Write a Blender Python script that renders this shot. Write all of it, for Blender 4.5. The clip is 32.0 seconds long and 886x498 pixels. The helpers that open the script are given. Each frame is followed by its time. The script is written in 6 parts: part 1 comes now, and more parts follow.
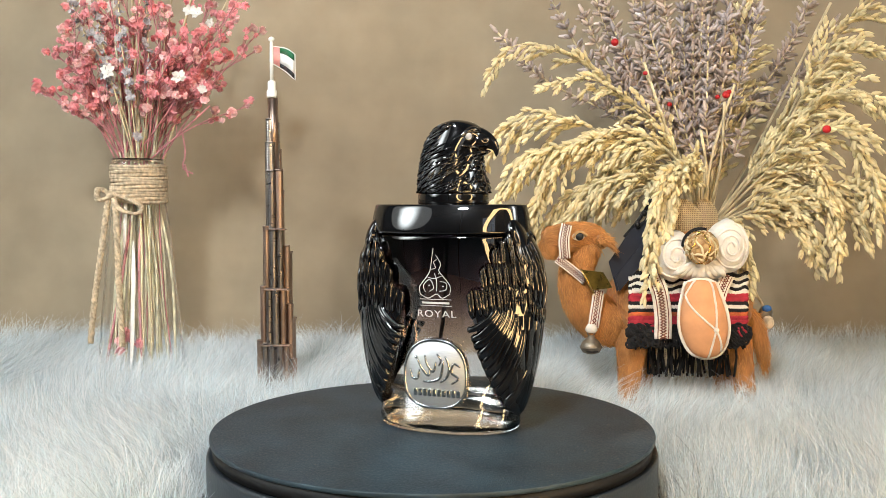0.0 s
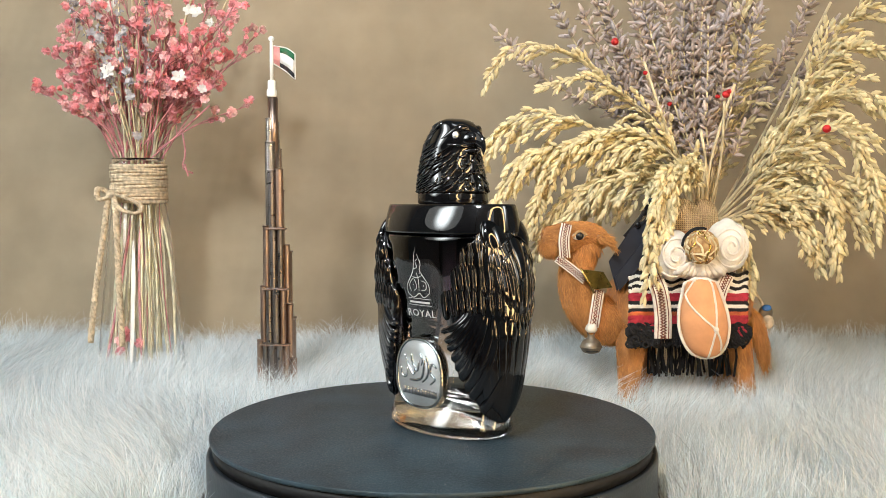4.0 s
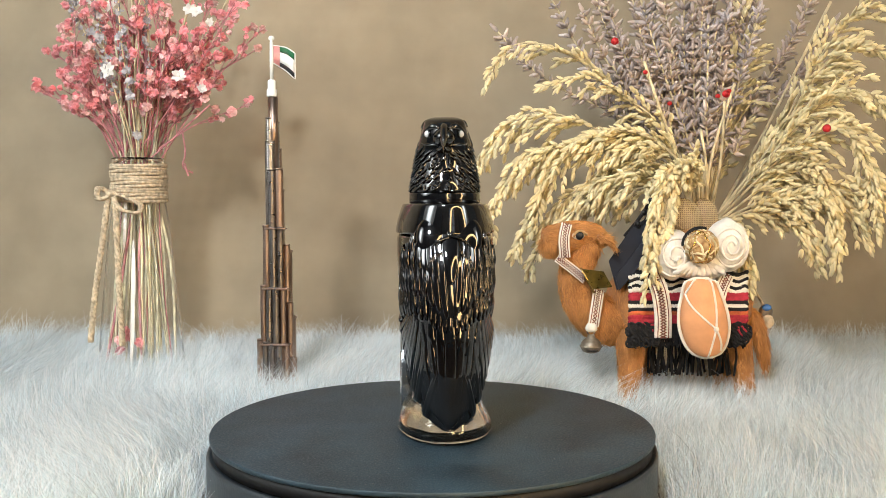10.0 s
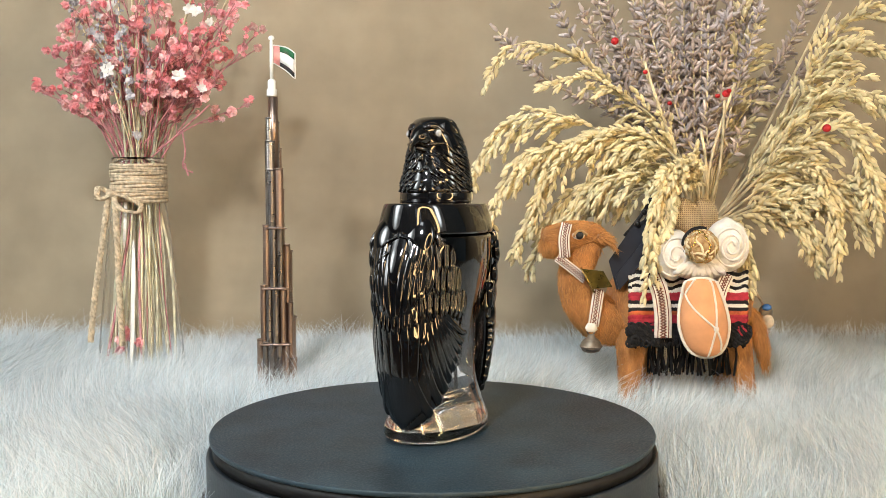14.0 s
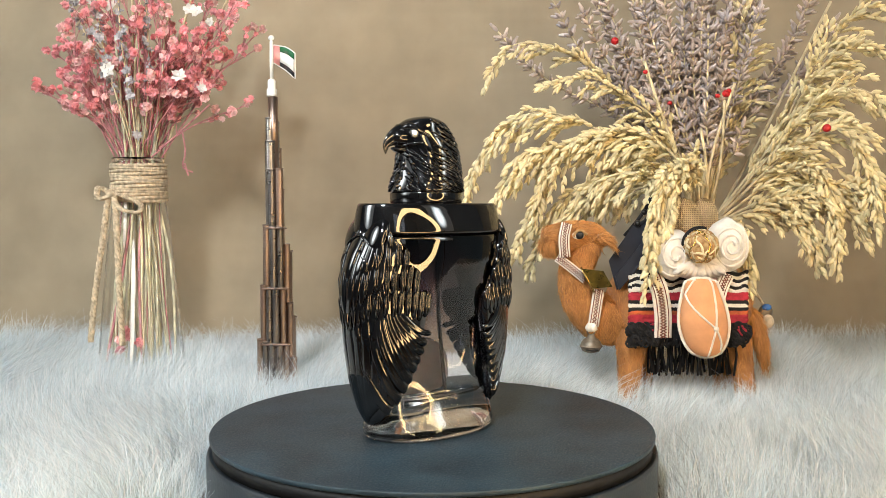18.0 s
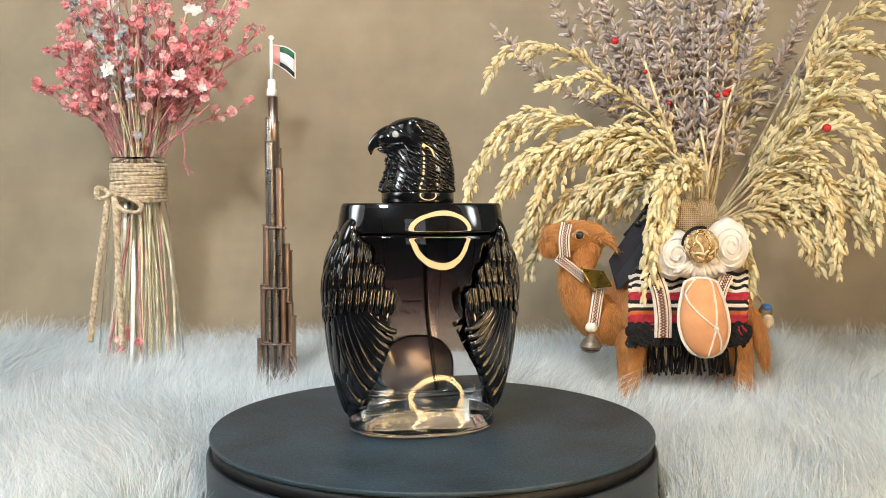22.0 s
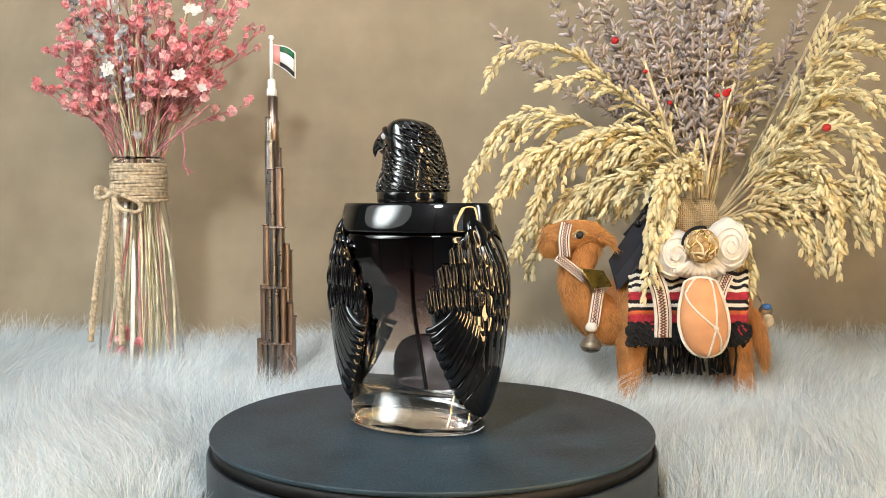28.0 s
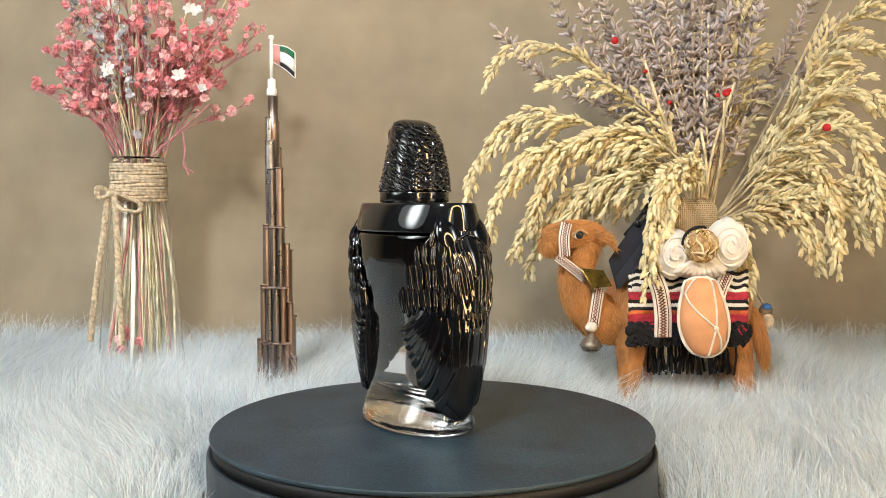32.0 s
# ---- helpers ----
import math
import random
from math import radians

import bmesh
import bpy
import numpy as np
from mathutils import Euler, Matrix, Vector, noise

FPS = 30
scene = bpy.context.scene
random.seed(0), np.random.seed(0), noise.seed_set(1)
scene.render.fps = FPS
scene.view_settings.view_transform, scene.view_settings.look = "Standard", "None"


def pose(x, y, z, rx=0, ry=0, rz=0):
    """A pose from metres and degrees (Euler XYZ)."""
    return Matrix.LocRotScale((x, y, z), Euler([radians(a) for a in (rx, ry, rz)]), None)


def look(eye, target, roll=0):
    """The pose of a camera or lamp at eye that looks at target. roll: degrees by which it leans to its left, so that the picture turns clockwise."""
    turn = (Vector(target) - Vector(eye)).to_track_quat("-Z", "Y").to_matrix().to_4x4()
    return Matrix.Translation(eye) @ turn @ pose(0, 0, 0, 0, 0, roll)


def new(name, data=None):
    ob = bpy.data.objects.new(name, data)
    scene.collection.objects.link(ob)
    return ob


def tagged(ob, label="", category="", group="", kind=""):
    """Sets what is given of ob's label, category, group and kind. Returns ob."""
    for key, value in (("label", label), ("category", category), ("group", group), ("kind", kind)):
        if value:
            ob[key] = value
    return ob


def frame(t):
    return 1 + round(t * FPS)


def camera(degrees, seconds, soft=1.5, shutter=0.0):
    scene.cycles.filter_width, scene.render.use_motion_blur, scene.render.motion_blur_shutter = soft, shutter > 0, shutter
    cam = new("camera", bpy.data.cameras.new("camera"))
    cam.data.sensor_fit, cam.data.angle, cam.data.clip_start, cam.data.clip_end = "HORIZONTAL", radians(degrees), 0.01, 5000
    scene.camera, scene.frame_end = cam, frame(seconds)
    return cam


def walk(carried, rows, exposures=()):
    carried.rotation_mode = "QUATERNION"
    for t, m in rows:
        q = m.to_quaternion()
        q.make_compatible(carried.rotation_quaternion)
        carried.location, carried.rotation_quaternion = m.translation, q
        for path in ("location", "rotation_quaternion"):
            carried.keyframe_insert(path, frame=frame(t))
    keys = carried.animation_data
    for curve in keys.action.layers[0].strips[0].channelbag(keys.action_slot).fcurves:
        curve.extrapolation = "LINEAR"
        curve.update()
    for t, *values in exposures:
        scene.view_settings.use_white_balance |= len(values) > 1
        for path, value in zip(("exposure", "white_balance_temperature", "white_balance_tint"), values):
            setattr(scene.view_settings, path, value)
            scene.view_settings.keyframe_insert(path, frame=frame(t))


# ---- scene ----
cam = camera(52.75, 32.0, soft=0.75)
CAMERA_AT = (0.0, -0.51, 0.177)
walk(cam, [
    (0.0, pose(*CAMERA_AT, 87.07, 0, 0)),
    (6.0, pose(*CAMERA_AT, 87.03, 0, 0)),
    (20.0, pose(*CAMERA_AT, 86.99, 0, 0)),
    (32.0, pose(*CAMERA_AT, 86.96, 0, 0)),
])
scene.view_settings.exposure = -0.56

# daylight outside the room's window
world = bpy.data.worlds.new("sky")
scene.world = world
world.use_nodes = True
wn = world.node_tree.nodes
sky = wn.new("ShaderNodeTexSky")
sky.sky_type = "NISHITA"
sky.sun_disc = False
sky.sun_elevation = radians(35)
sky.sun_rotation = radians(120)
wn["Background"].inputs[1].default_value = 0.12
world.node_tree.links.new(sky.outputs[0], wn["Background"].inputs[0])


def area(name, at, target, sx, sy, watts, colour, shape="RECTANGLE", spread=180):
    d = bpy.data.lights.new(name, "AREA")
    d.shape, d.size, d.size_y, d.energy, d.color = shape, sx, sy, watts, colour
    d.spread = radians(spread)
    ob = new(name, d)
    ob.matrix_world = look(at, target)
    return ob


# the daylight in the window, an added overhead fill and the small lamp above the camera
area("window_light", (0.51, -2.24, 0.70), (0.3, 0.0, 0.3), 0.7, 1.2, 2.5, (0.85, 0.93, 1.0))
area("overhead_fill_light", (-0.42, -0.70, 1.76), (-0.10, 0.25, 0.1), 0.34, 0.34, 2.8, (0.87, 0.955, 1.0))
area("spot_light", (-0.28, -0.80, 0.90), (-0.08, 0.50, 0.14), 0.16, 0.16, 4.5, (0.92, 0.96, 1.0), "ELLIPSE", 84)

# ---- geometry helpers ----
ZD = 0.05          # height of the turntable's top above the table
AXIS = (-0.0058, 0.0)


def join(*geos):
    V, F = [], []
    for v, f in geos:
        o = len(V)
        V.extend(v)
        F.extend([tuple(i + o for i in q) for q in f])
    return V, F


def moved(g, m):
    return [tuple(m @ Vector(p)) for p in g[0]], g[1]


def loft(rings, cap0=True, cap1=True, closed=True):
    n = len(rings[0])
    V = [tuple(p) for r in rings for p in r]
    F = []
    for i in range(len(rings) - 1):
        for j in range(n if closed else n - 1):
            k = (j + 1) % n
            F.append((i * n + j, i * n + k, (i + 1) * n + k, (i + 1) * n + j))
    if cap0:
        F.append(tuple(range(n - 1, -1, -1)))
    if cap1:
        o = (len(rings) - 1) * n
        F.append(tuple(range(o, o + n)))
    return V, F


def lathe(profile, n=32, cap0=True, cap1=True):
    rings = [[(r * math.cos(6.28318531 * j / n), r * math.sin(6.28318531 * j / n), z) for j in range(n)] for r, z in profile]
    return loft(rings, cap0, cap1)


def curve_points(pts, n):
    """A smooth line of n points through the given ones."""
    P = [Vector(p) for p in pts]
    out = []
    m = len(P) - 1
    for i in range(n):
        u = i / (n - 1) * m
        k = min(int(u), m - 1)
        t = u - k
        p1, p2 = P[k], P[k + 1]
        p0 = P[k - 1] if k > 0 else p1 * 2 - p2
        p3 = P[k + 2] if k + 2 <= m else p2 * 2 - p1
        out.append(0.5 * ((2 * p1) + (p2 - p0) * t + (2 * p0 - 5 * p1 + 4 * p2 - p3) * t * t + (3 * p1 - p0 - 3 * p2 + p3) * t ** 3))
    return out


def tube(path, radius, n=8, caps=True, flat=1.0, up=None):
    """A round or flattened bar along path; radius: a number or one for each point."""
    P = [Vector(p) for p in path]
    R = radius if isinstance(radius, (list, tuple)) else [radius] * len(P)
    rings = []
    side = None
    for i, p in enumerate(P):
        d = (P[min(i + 1, len(P) - 1)] - P[max(i - 1, 0)])
        d = d.normalized() if d.length > 1e-9 else Vector((0, 0, 1))
        if side is None:
            ref = Vector(up) if up else (Vector((0, 0, 1)) if abs(d.z) < 0.9 else Vector((1, 0, 0)))
            side = d.cross(ref).normalized()
        side = (side - d * side.dot(d))
        side = side.normalized() if side.length > 1e-9 else d.orthogonal().normalized()
        nn = d.cross(side)
        rings.append([tuple(p + (side * math.cos(6.28318531 * j / n) + nn * math.sin(6.28318531 * j / n) * flat) * R[i]) for j in range(n)])
    return loft(rings, caps, caps)


def ellipsoid(c, r, nu=16, nv=10, m=None):
    V, F = [(0, 0, -1)], []
    for i in range(1, nv):
        a = -math.pi / 2 + math.pi * i / nv
        for j in range(nu):
            b = 6.28318531 * j / nu
            V.append((math.cos(a) * math.cos(b), math.cos(a) * math.sin(b), math.sin(a)))
    V.append((0, 0, 1))
    top = len(V) - 1
    for j in range(nu):
        k = (j + 1) % nu
        F.append((0, 1 + k, 1 + j))
        for i in range(nv - 2):
            F.append((1 + i * nu + j, 1 + i * nu + k, 1 + (i + 1) * nu + k, 1 + (i + 1) * nu + j))
        F.append((top, 1 + (nv - 2) * nu + j, 1 + (nv - 2) * nu + k))
    V = [Vector((x * r[0], y * r[1], z * r[2])) for x, y, z in V]
    if m:
        V = [m @ v for v in V]
    return [tuple(v + Vector(c)) for v in V], F


def slab(x0, x1, y0, y1, z0, z1, b=0.0):
    """A box with its edges bevelled by b."""
    bm = bmesh.new()
    bmesh.ops.create_cube(bm, size=1)
    for v in bm.verts:
        v.co = ((x0 + x1) / 2 + v.co.x * (x1 - x0), (y0 + y1) / 2 + v.co.y * (y1 - y0), (z0 + z1) / 2 + v.co.z * (z1 - z0))
    if b:
        bmesh.ops.bevel(bm, geom=bm.edges[:], offset=b, segments=2, profile=0.6, affect="EDGES")
    bm.verts.index_update()
    g = [tuple(v.co) for v in bm.verts], [tuple(v.index for v in f.verts) for f in bm.faces]
    bm.free()
    return g


def mesh_of(name, geo, mat, smooth=True):
    me = bpy.data.meshes.new(name)
    me.from_pydata(geo[0], [], geo[1])
    if smooth:
        me.polygons.foreach_set("use_smooth", [True] * len(me.polygons))
    me.materials.append(mat)
    me.update()
    return me


def part(name, geo, mat, parent=None, label="", smooth=True, at=None, kind=""):
    """One mesh object under a thing or part; at: its own place in the parent's space."""
    data = geo if isinstance(geo, bpy.types.Mesh) else mesh_of(name, geo, mat, smooth)
    ob = new(name, data)
    if parent:
        ob.parent = parent
    if at is not None:
        ob.matrix_basis = at
    return tagged(ob, label, kind=kind)


def thing(name, at, label, category, group="", kind=""):
    ob = new(name)
    ob.matrix_basis = at
    ob.empty_display_size = 0.02
    return tagged(ob, label, category, group, kind)


def superring(a, b, z, n=64, e=2.4, cx=0.0):
    out = []
    for j in range(n):
        t = 6.28318531 * j / n
        c, s = math.cos(t), math.sin(t)
        out.append((cx + a * math.copysign(abs(c) ** (2 / e), c), b * math.copysign(abs(s) ** (2 / e), s), z))
    return out


def lerp(table, x):
    """Smooth value of a table of (x, value) at x."""
    if x <= table[0][0]:
        return table[0][1]
    for (x0, v0), (x1, v1) in zip(table, table[1:]):
        if x <= x1:
            t = (x - x0) / (x1 - x0)
            return v0 + (v1 - v0) * t * t * (3 - 2 * t)
    return table[-1][1]


# ---- materials ----
def material(name, colour, rough=0.5, metal=0.0, vary=0.15, scale=40.0, bump=0.0, bump_scale=200.0, colour2=None,
             island=0.0, random_ob=0.0, sheen=0.0, coat=0.0, trans=0.0, ior=1.45, stretch=(1, 1, 1), rough_vary=0.1, emit=None, emit_power=0.0, sss=0.0, through_light=0.0, spec=0.5, coat_ior=1.5):
    m = bpy.data.materials.new(name)
    m.use_nodes = True
    nt = m.node_tree
    N, L = nt.nodes, nt.links
    p = N["Principled BSDF"]
    p.inputs["Roughness"].default_value = rough
    p.inputs["Metallic"].default_value = metal
    p.inputs["IOR"].default_value = ior
    p.inputs["Specular IOR Level"].default_value = spec
    p.inputs["Transmission Weight"].default_value = trans
    p.inputs["Sheen Weight"].default_value = sheen
    p.inputs["Coat Weight"].default_value = coat
    p.inputs["Coat Roughness"].default_value = 0.03
    p.inputs["Coat IOR"].default_value = coat_ior
    if sss:
        p.inputs["Subsurface Weight"].default_value = sss
        p.inputs["Subsurface Radius"].default_value = (0.004, 0.002, 0.001)
    if emit:
        p.inputs["Emission Color"].default_value = (*emit, 1)
        p.inputs["Emission Strength"].default_value = emit_power
    tc = N.new("ShaderNodeTexCoord")
    mp = N.new("ShaderNodeMapping")
    mp.inputs["Scale"].default_value = stretch
    L.new(tc.outputs["Object"], mp.inputs[0])
    big = N.new("ShaderNodeTexNoise")
    big.inputs["Scale"].default_value = scale
    big.inputs["Detail"].default_value = 5
    fine = N.new("ShaderNodeTexNoise")
    fine.inputs["Scale"].default_value = bump_scale
    fine.inputs["Detail"].default_value = 3
    L.new(mp.outputs[0], big.inputs[0])
    L.new(mp.outputs[0], fine.inputs[0])
    c2 = colour2 or tuple(max(0.0, c * (1 - 2 * vary)) for c in colour)
    c1 = colour if colour2 else tuple(min(1.0, c * (1 + vary)) for c in colour)
    mix = N.new("ShaderNodeMix")
    mix.data_type = "RGBA"
    ramp = N.new("ShaderNodeMapRange")
    ramp.inputs[1].default_value, ramp.inputs[2].default_value = 0.3, 0.7
    L.new(big.outputs[0], ramp.inputs[0])
    L.new(ramp.outputs[0], mix.inputs[0])
    mix.inputs[6].default_value = (*c1, 1)
    mix.inputs[7].default_value = (*c2, 1)
    out = mix.outputs[2]
    amount = island or random_ob
    if amount:
        src = N.new("ShaderNodeNewGeometry" if island else "ShaderNodeObjectInfo")
        hsv = N.new("ShaderNodeHueSaturation")
        mr = N.new("ShaderNodeMapRange")
        mr.inputs[3].default_value, mr.inputs[4].default_value = 1 - amount, 1 + amount
        L.new(src.outputs["Random Per Island" if island else "Random"], mr.inputs[0])
        L.new(mr.outputs[0], hsv.inputs["Value"])
        L.new(out, hsv.inputs["Color"])
        out = hsv.outputs[0]
    L.new(out, p.inputs["Base Color"])
    if rough_vary:
        rr = N.new("ShaderNodeMapRange")
        rr.inputs[3].default_value, rr.inputs[4].default_value = max(0.0, rough - rough_vary), min(1.0, rough + rough_vary)
        L.new(fine.outputs[0], rr.inputs[0])
        L.new(rr.outputs[0], p.inputs["Roughness"])
    if bump:
        b = N.new("ShaderNodeBump")
        b.inputs["Strength"].default_value = bump
        b.inputs["Distance"].default_value = 0.001
        L.new(fine.outputs[0], b.inputs["Height"])
        L.new(b.outputs[0], p.inputs["Normal"])
    if through_light:
        tr = N.new("ShaderNodeBsdfTranslucent")
        ms = N.new("ShaderNodeMixShader")
        ms.inputs[0].default_value = through_light
        L.new(out, tr.inputs[0])
        L.new(p.outputs[0], ms.inputs[1])
        L.new(tr.outputs[0], ms.inputs[2])
        L.new(ms.outputs[0], N["Material Output"].inputs[0])
    return m


def cloth_wall():
    """Brown woven wall covering: fine crossed threads, broad soft mottling."""
    m = material("wall_fabric", (0.362, 0.288, 0.193), 0.85, vary=0.085, scale=14.0, bump=0.0, rough_vary=0.05, sheen=0.15)
    nt = m.node_tree
    N, L = nt.nodes, nt.links
    tc = N["Texture Coordinate"]
    waves = []
    for axis in ("X", "Z"):
        w = N.new("ShaderNodeTexWave")
        w.bands_direction = axis
        w.inputs["Scale"].default_value = 260
        w.inputs["Distortion"].default_value = 2.5
        w.inputs["Detail"].default_value = 2
        w.inputs["Detail Scale"].default_value = 3
        L.new(tc.outputs["Object"], w.inputs[0])
        waves.append(w)
    add = N.new("ShaderNodeMath")
    L.new(waves[0].outputs[1], add.inputs[0])
    L.new(waves[1].outputs[1], add.inputs[1])
    b = N.new("ShaderNodeBump")
    b.inputs["Strength"].default_value = 0.16
    b.inputs["Distance"].default_value = 0.0006
    L.new(add.outputs[0], b.inputs["Height"])
    L.new(b.outputs[0], N["Principled BSDF"].inputs["Normal"])
    return m


def gradient_glass():
    """Clear glass whose lacquer runs from black at the shoulder through smoky violet to clear."""
    m = material("gradient_glass", (1, 1, 1), 0.0, trans=1.0, ior=1.45, coat=0.5, coat_ior=1.7, vary=0.0, rough_vary=0.0)
    nt = m.node_tree
    N, L = nt.nodes, nt.links
    tc = N["Texture Coordinate"]
    xyz = N.new("ShaderNodeSeparateXYZ")
    L.new(tc.outputs["Object"], xyz.inputs[0])
    mr = N.new("ShaderNodeMapRange")
    mr.inputs[1].default_value, mr.inputs[2].default_value = 0.0, 0.11
    L.new(xyz.outputs[2], mr.inputs[0])
    cr = N.new("ShaderNodeValToRGB")
    e = cr.color_ramp.elements
    e[0].position, e[0].color = 0.30, (0.98, 0.975, 0.98, 1)
    e[1].position, e[1].color = 1.0, (0.006, 0.005, 0.007, 1)
    for pos, col in ((0.40, (0.91, 0.885, 0.91, 1)), (0.50, (0.64, 0.585, 0.645, 1)), (0.60, (0.36, 0.31, 0.37, 1)), (0.70, (0.135, 0.105, 0.145, 1)), (0.80, (0.040, 0.032, 0.048, 1)), (0.90, (0.012, 0.010, 0.015, 1))):
        k = e.new(pos)
        k.color = col
    L.new(mr.outputs[0], cr.inputs[0])
    L.new(cr.outputs[0], N["Principled BSDF"].inputs["Base Color"])
    # slow waves in the thick moulded foot
    foot = N.new("ShaderNodeMapRange")
    foot.inputs[1].default_value, foot.inputs[2].default_value = 0.026, 0.010
    L.new(xyz.outputs[2], foot.inputs[0])
    wave = N.new("ShaderNodeTexNoise")
    wave.inputs["Scale"].default_value = 75
    wave.inputs["Detail"].default_value = 1.5
    stretch = N.new("ShaderNodeMapping")
    stretch.inputs["Scale"].default_value = (0.6, 0.6, 2.6)
    L.new(tc.outputs["Object"], stretch.inputs[0])
    L.new(stretch.outputs[0], wave.inputs[0])
    high = N.new("ShaderNodeMath")
    high.operation = "MULTIPLY"
    L.new(wave.outputs[0], high.inputs[0])
    L.new(foot.outputs[0], high.inputs[1])
    b = N.new("ShaderNodeBump")
    b.inputs["Strength"].default_value = 0.25
    b.inputs["Distance"].default_value = 0.003
    L.new(high.outputs[0], b.inputs["Height"])
    L.new(b.outputs[0], N["Principled BSDF"].inputs["Normal"])
    return m


def burlap():
    """Coarse sacking: crossed dark and pale threads."""
    m = material("burlap", (0.50, 0.37, 0.21), 0.9, vary=0.2, scale=120, bump=0.0)
    nt = m.node_tree
    N, L = nt.nodes, nt.links
    tc, p = N["Texture Coordinate"], N["Principled BSDF"]
    waves = []
    for axis in ("X", "Z"):
        w = N.new("ShaderNodeTexWave")
        w.bands_direction = axis
        w.inputs["Scale"].default_value = 190
        w.inputs["Distortion"].default_value = 1.2
        w.inputs["Detail Scale"].default_value = 4
        L.new(tc.outputs["Object"], w.inputs[0])
        waves.append(w)
    mul = N.new("ShaderNodeMath")
    mul.operation = "MAXIMUM"
    L.new(waves[0].outputs[1], mul.inputs[0])
    L.new(waves[1].outputs[1], mul.inputs[1])
    mix = N.new("ShaderNodeMix")
    mix.data_type = "RGBA"
    L.new(mul.outputs[0], mix.inputs[0])
    mix.inputs[6].default_value = (0.27, 0.19, 0.11, 1)
    mix.inputs[7].default_value = (0.62, 0.48, 0.29, 1)
    L.new(mix.outputs[2], p.inputs["Base Color"])
    b = N.new("ShaderNodeBump")
    b.inputs["Strength"].default_value = 0.8
    b.inputs["Distance"].default_value = 0.001
    L.new(mul.outputs[0], b.inputs["Height"])
    L.new(b.outputs[0], p.inputs["Normal"])
    return m


def softbox_cloth(name, peak, edge, near, wide, tall):
    """White diffuser cloth, brightest before the bulb; wide and tall shape the bright spot."""
    m = material(name, (0.9, 0.9, 0.9), 0.6, vary=0.0, emit=(0.86, 0.935, 0.95), emit_power=1.0)
    N, L = m.node_tree.nodes, m.node_tree.links
    far = N.new("ShaderNodeVectorMath")
    far.operation = "LENGTH"
    spot = N.new("ShaderNodeMapping")
    spot.inputs["Scale"].default_value = (1 / wide, 1 / tall, 1)
    L.new(N["Texture Coordinate"].outputs["Object"], spot.inputs[0])
    L.new(spot.outputs[0], far.inputs[0])
    fall = N.new("ShaderNodeMapRange")
    fall.interpolation_type = "SMOOTHERSTEP"
    fall.inputs[1].default_value, fall.inputs[2].default_value = near, 1.0
    fall.inputs[3].default_value, fall.inputs[4].default_value = peak, edge
    L.new(far.outputs["Value"], fall.inputs[0])
    L.new(fall.outputs[0], N["Principled BSDF"].inputs["Emission Strength"])
    return m


M_BURLAP = burlap()
M_WALL = cloth_wall()
M_PAINT = material("room_paint", (0.24, 0.31, 0.36), 0.8, vary=0.04, scale=3, bump=0.1)
M_TABLE = material("table_wood", (0.25, 0.16, 0.09), 0.5, vary=0.2, scale=8, stretch=(1, 12, 1))
M_BACKING = material("fur_backing", (0.16, 0.155, 0.15), 0.95, vary=0.2, scale=60)
M_FUR = material("faux_fur", (0.77, 0.85, 0.875), 0.5, vary=0.10, scale=7, colour2=(0.60, 0.665, 0.69), island=0.42, through_light=0.22, rough_vary=0.0)
M_GUARD = material("guard_hair", (0.86, 0.87, 0.87), 0.4, vary=0.05, scale=7, island=0.15, through_light=0.2, rough_vary=0.0)
M_DISC = material("turntable_mat", (0.028, 0.053, 0.074), 0.46, vary=0.24, scale=30, bump=0.4, bump_scale=800, rough_vary=0.26)
M_BASE = material("turntable_plastic", (0.028, 0.037, 0.046), 0.42, vary=0.08, scale=30, bump=0.12, bump_scale=700)
M_GAP_SHADE = material("turntable_gap_shade", (0.004, 0.004, 0.005), 0.6, vary=0.1)
M_GLASS = gradient_glass()
M_LIQUID = material("perfume_liquid", (0.985, 0.965, 0.96), 0.0, trans=1.0, ior=0.93, vary=0.0, rough_vary=0.0)
M_BLACK = material("black_lacquer", (0.004, 0.004, 0.005), 0.34, vary=0.3, scale=60, rough_vary=0.03, ior=1.5, coat=1.0, spec=0.05, coat_ior=1.75)
M_FEATHER = material("black_moulding", (0.003, 0.003, 0.004), 0.26, bump=0.08, bump_scale=420, vary=0.3, scale=90, rough_vary=0.03, ior=1.5, coat=1.0, spec=0.05, coat_ior=1.75)
M_SILVER = material("brushed_silver", (0.58, 0.61, 0.62), 0.42, 0.75, vary=0.05, scale=300, bump=0.1, bump_scale=900, stretch=(1, 1, 8))
M_BACKPLATE = material("polished_backplate", (0.88, 0.80, 0.79), 0.42, 1.0, vary=0.04, scale=80, bump=0.12, bump_scale=160)
M_CHROME = material("chrome_rim", (0.50, 0.52, 0.53), 0.22, 1.0, vary=0.1, rough_vary=0.04)
M_PRINT = material("silver_print", (0.55, 0.55, 0.56), 0.45, vary=0.05, rough_vary=0.1)
M_CRYSTAL = material("crystal", (0.80, 0.81, 0.83), 0.12, 0.4, vary=0.05, coat=1.0, rough_vary=0.03)
M_TUBE = material("dip_tube", (0.05, 0.045, 0.045), 0.3, vary=0.1)
M_BRONZE = material("bronze_plating", (0.46, 0.34, 0.275), 0.33, 1.0, vary=0.25, scale=30, colour2=(0.27, 0.19, 0.15), rough_vary=0.06)
M_GUN = material("steel_grey_plating", (0.24, 0.215, 0.205), 0.30, 1.0, vary=0.12, scale=20)
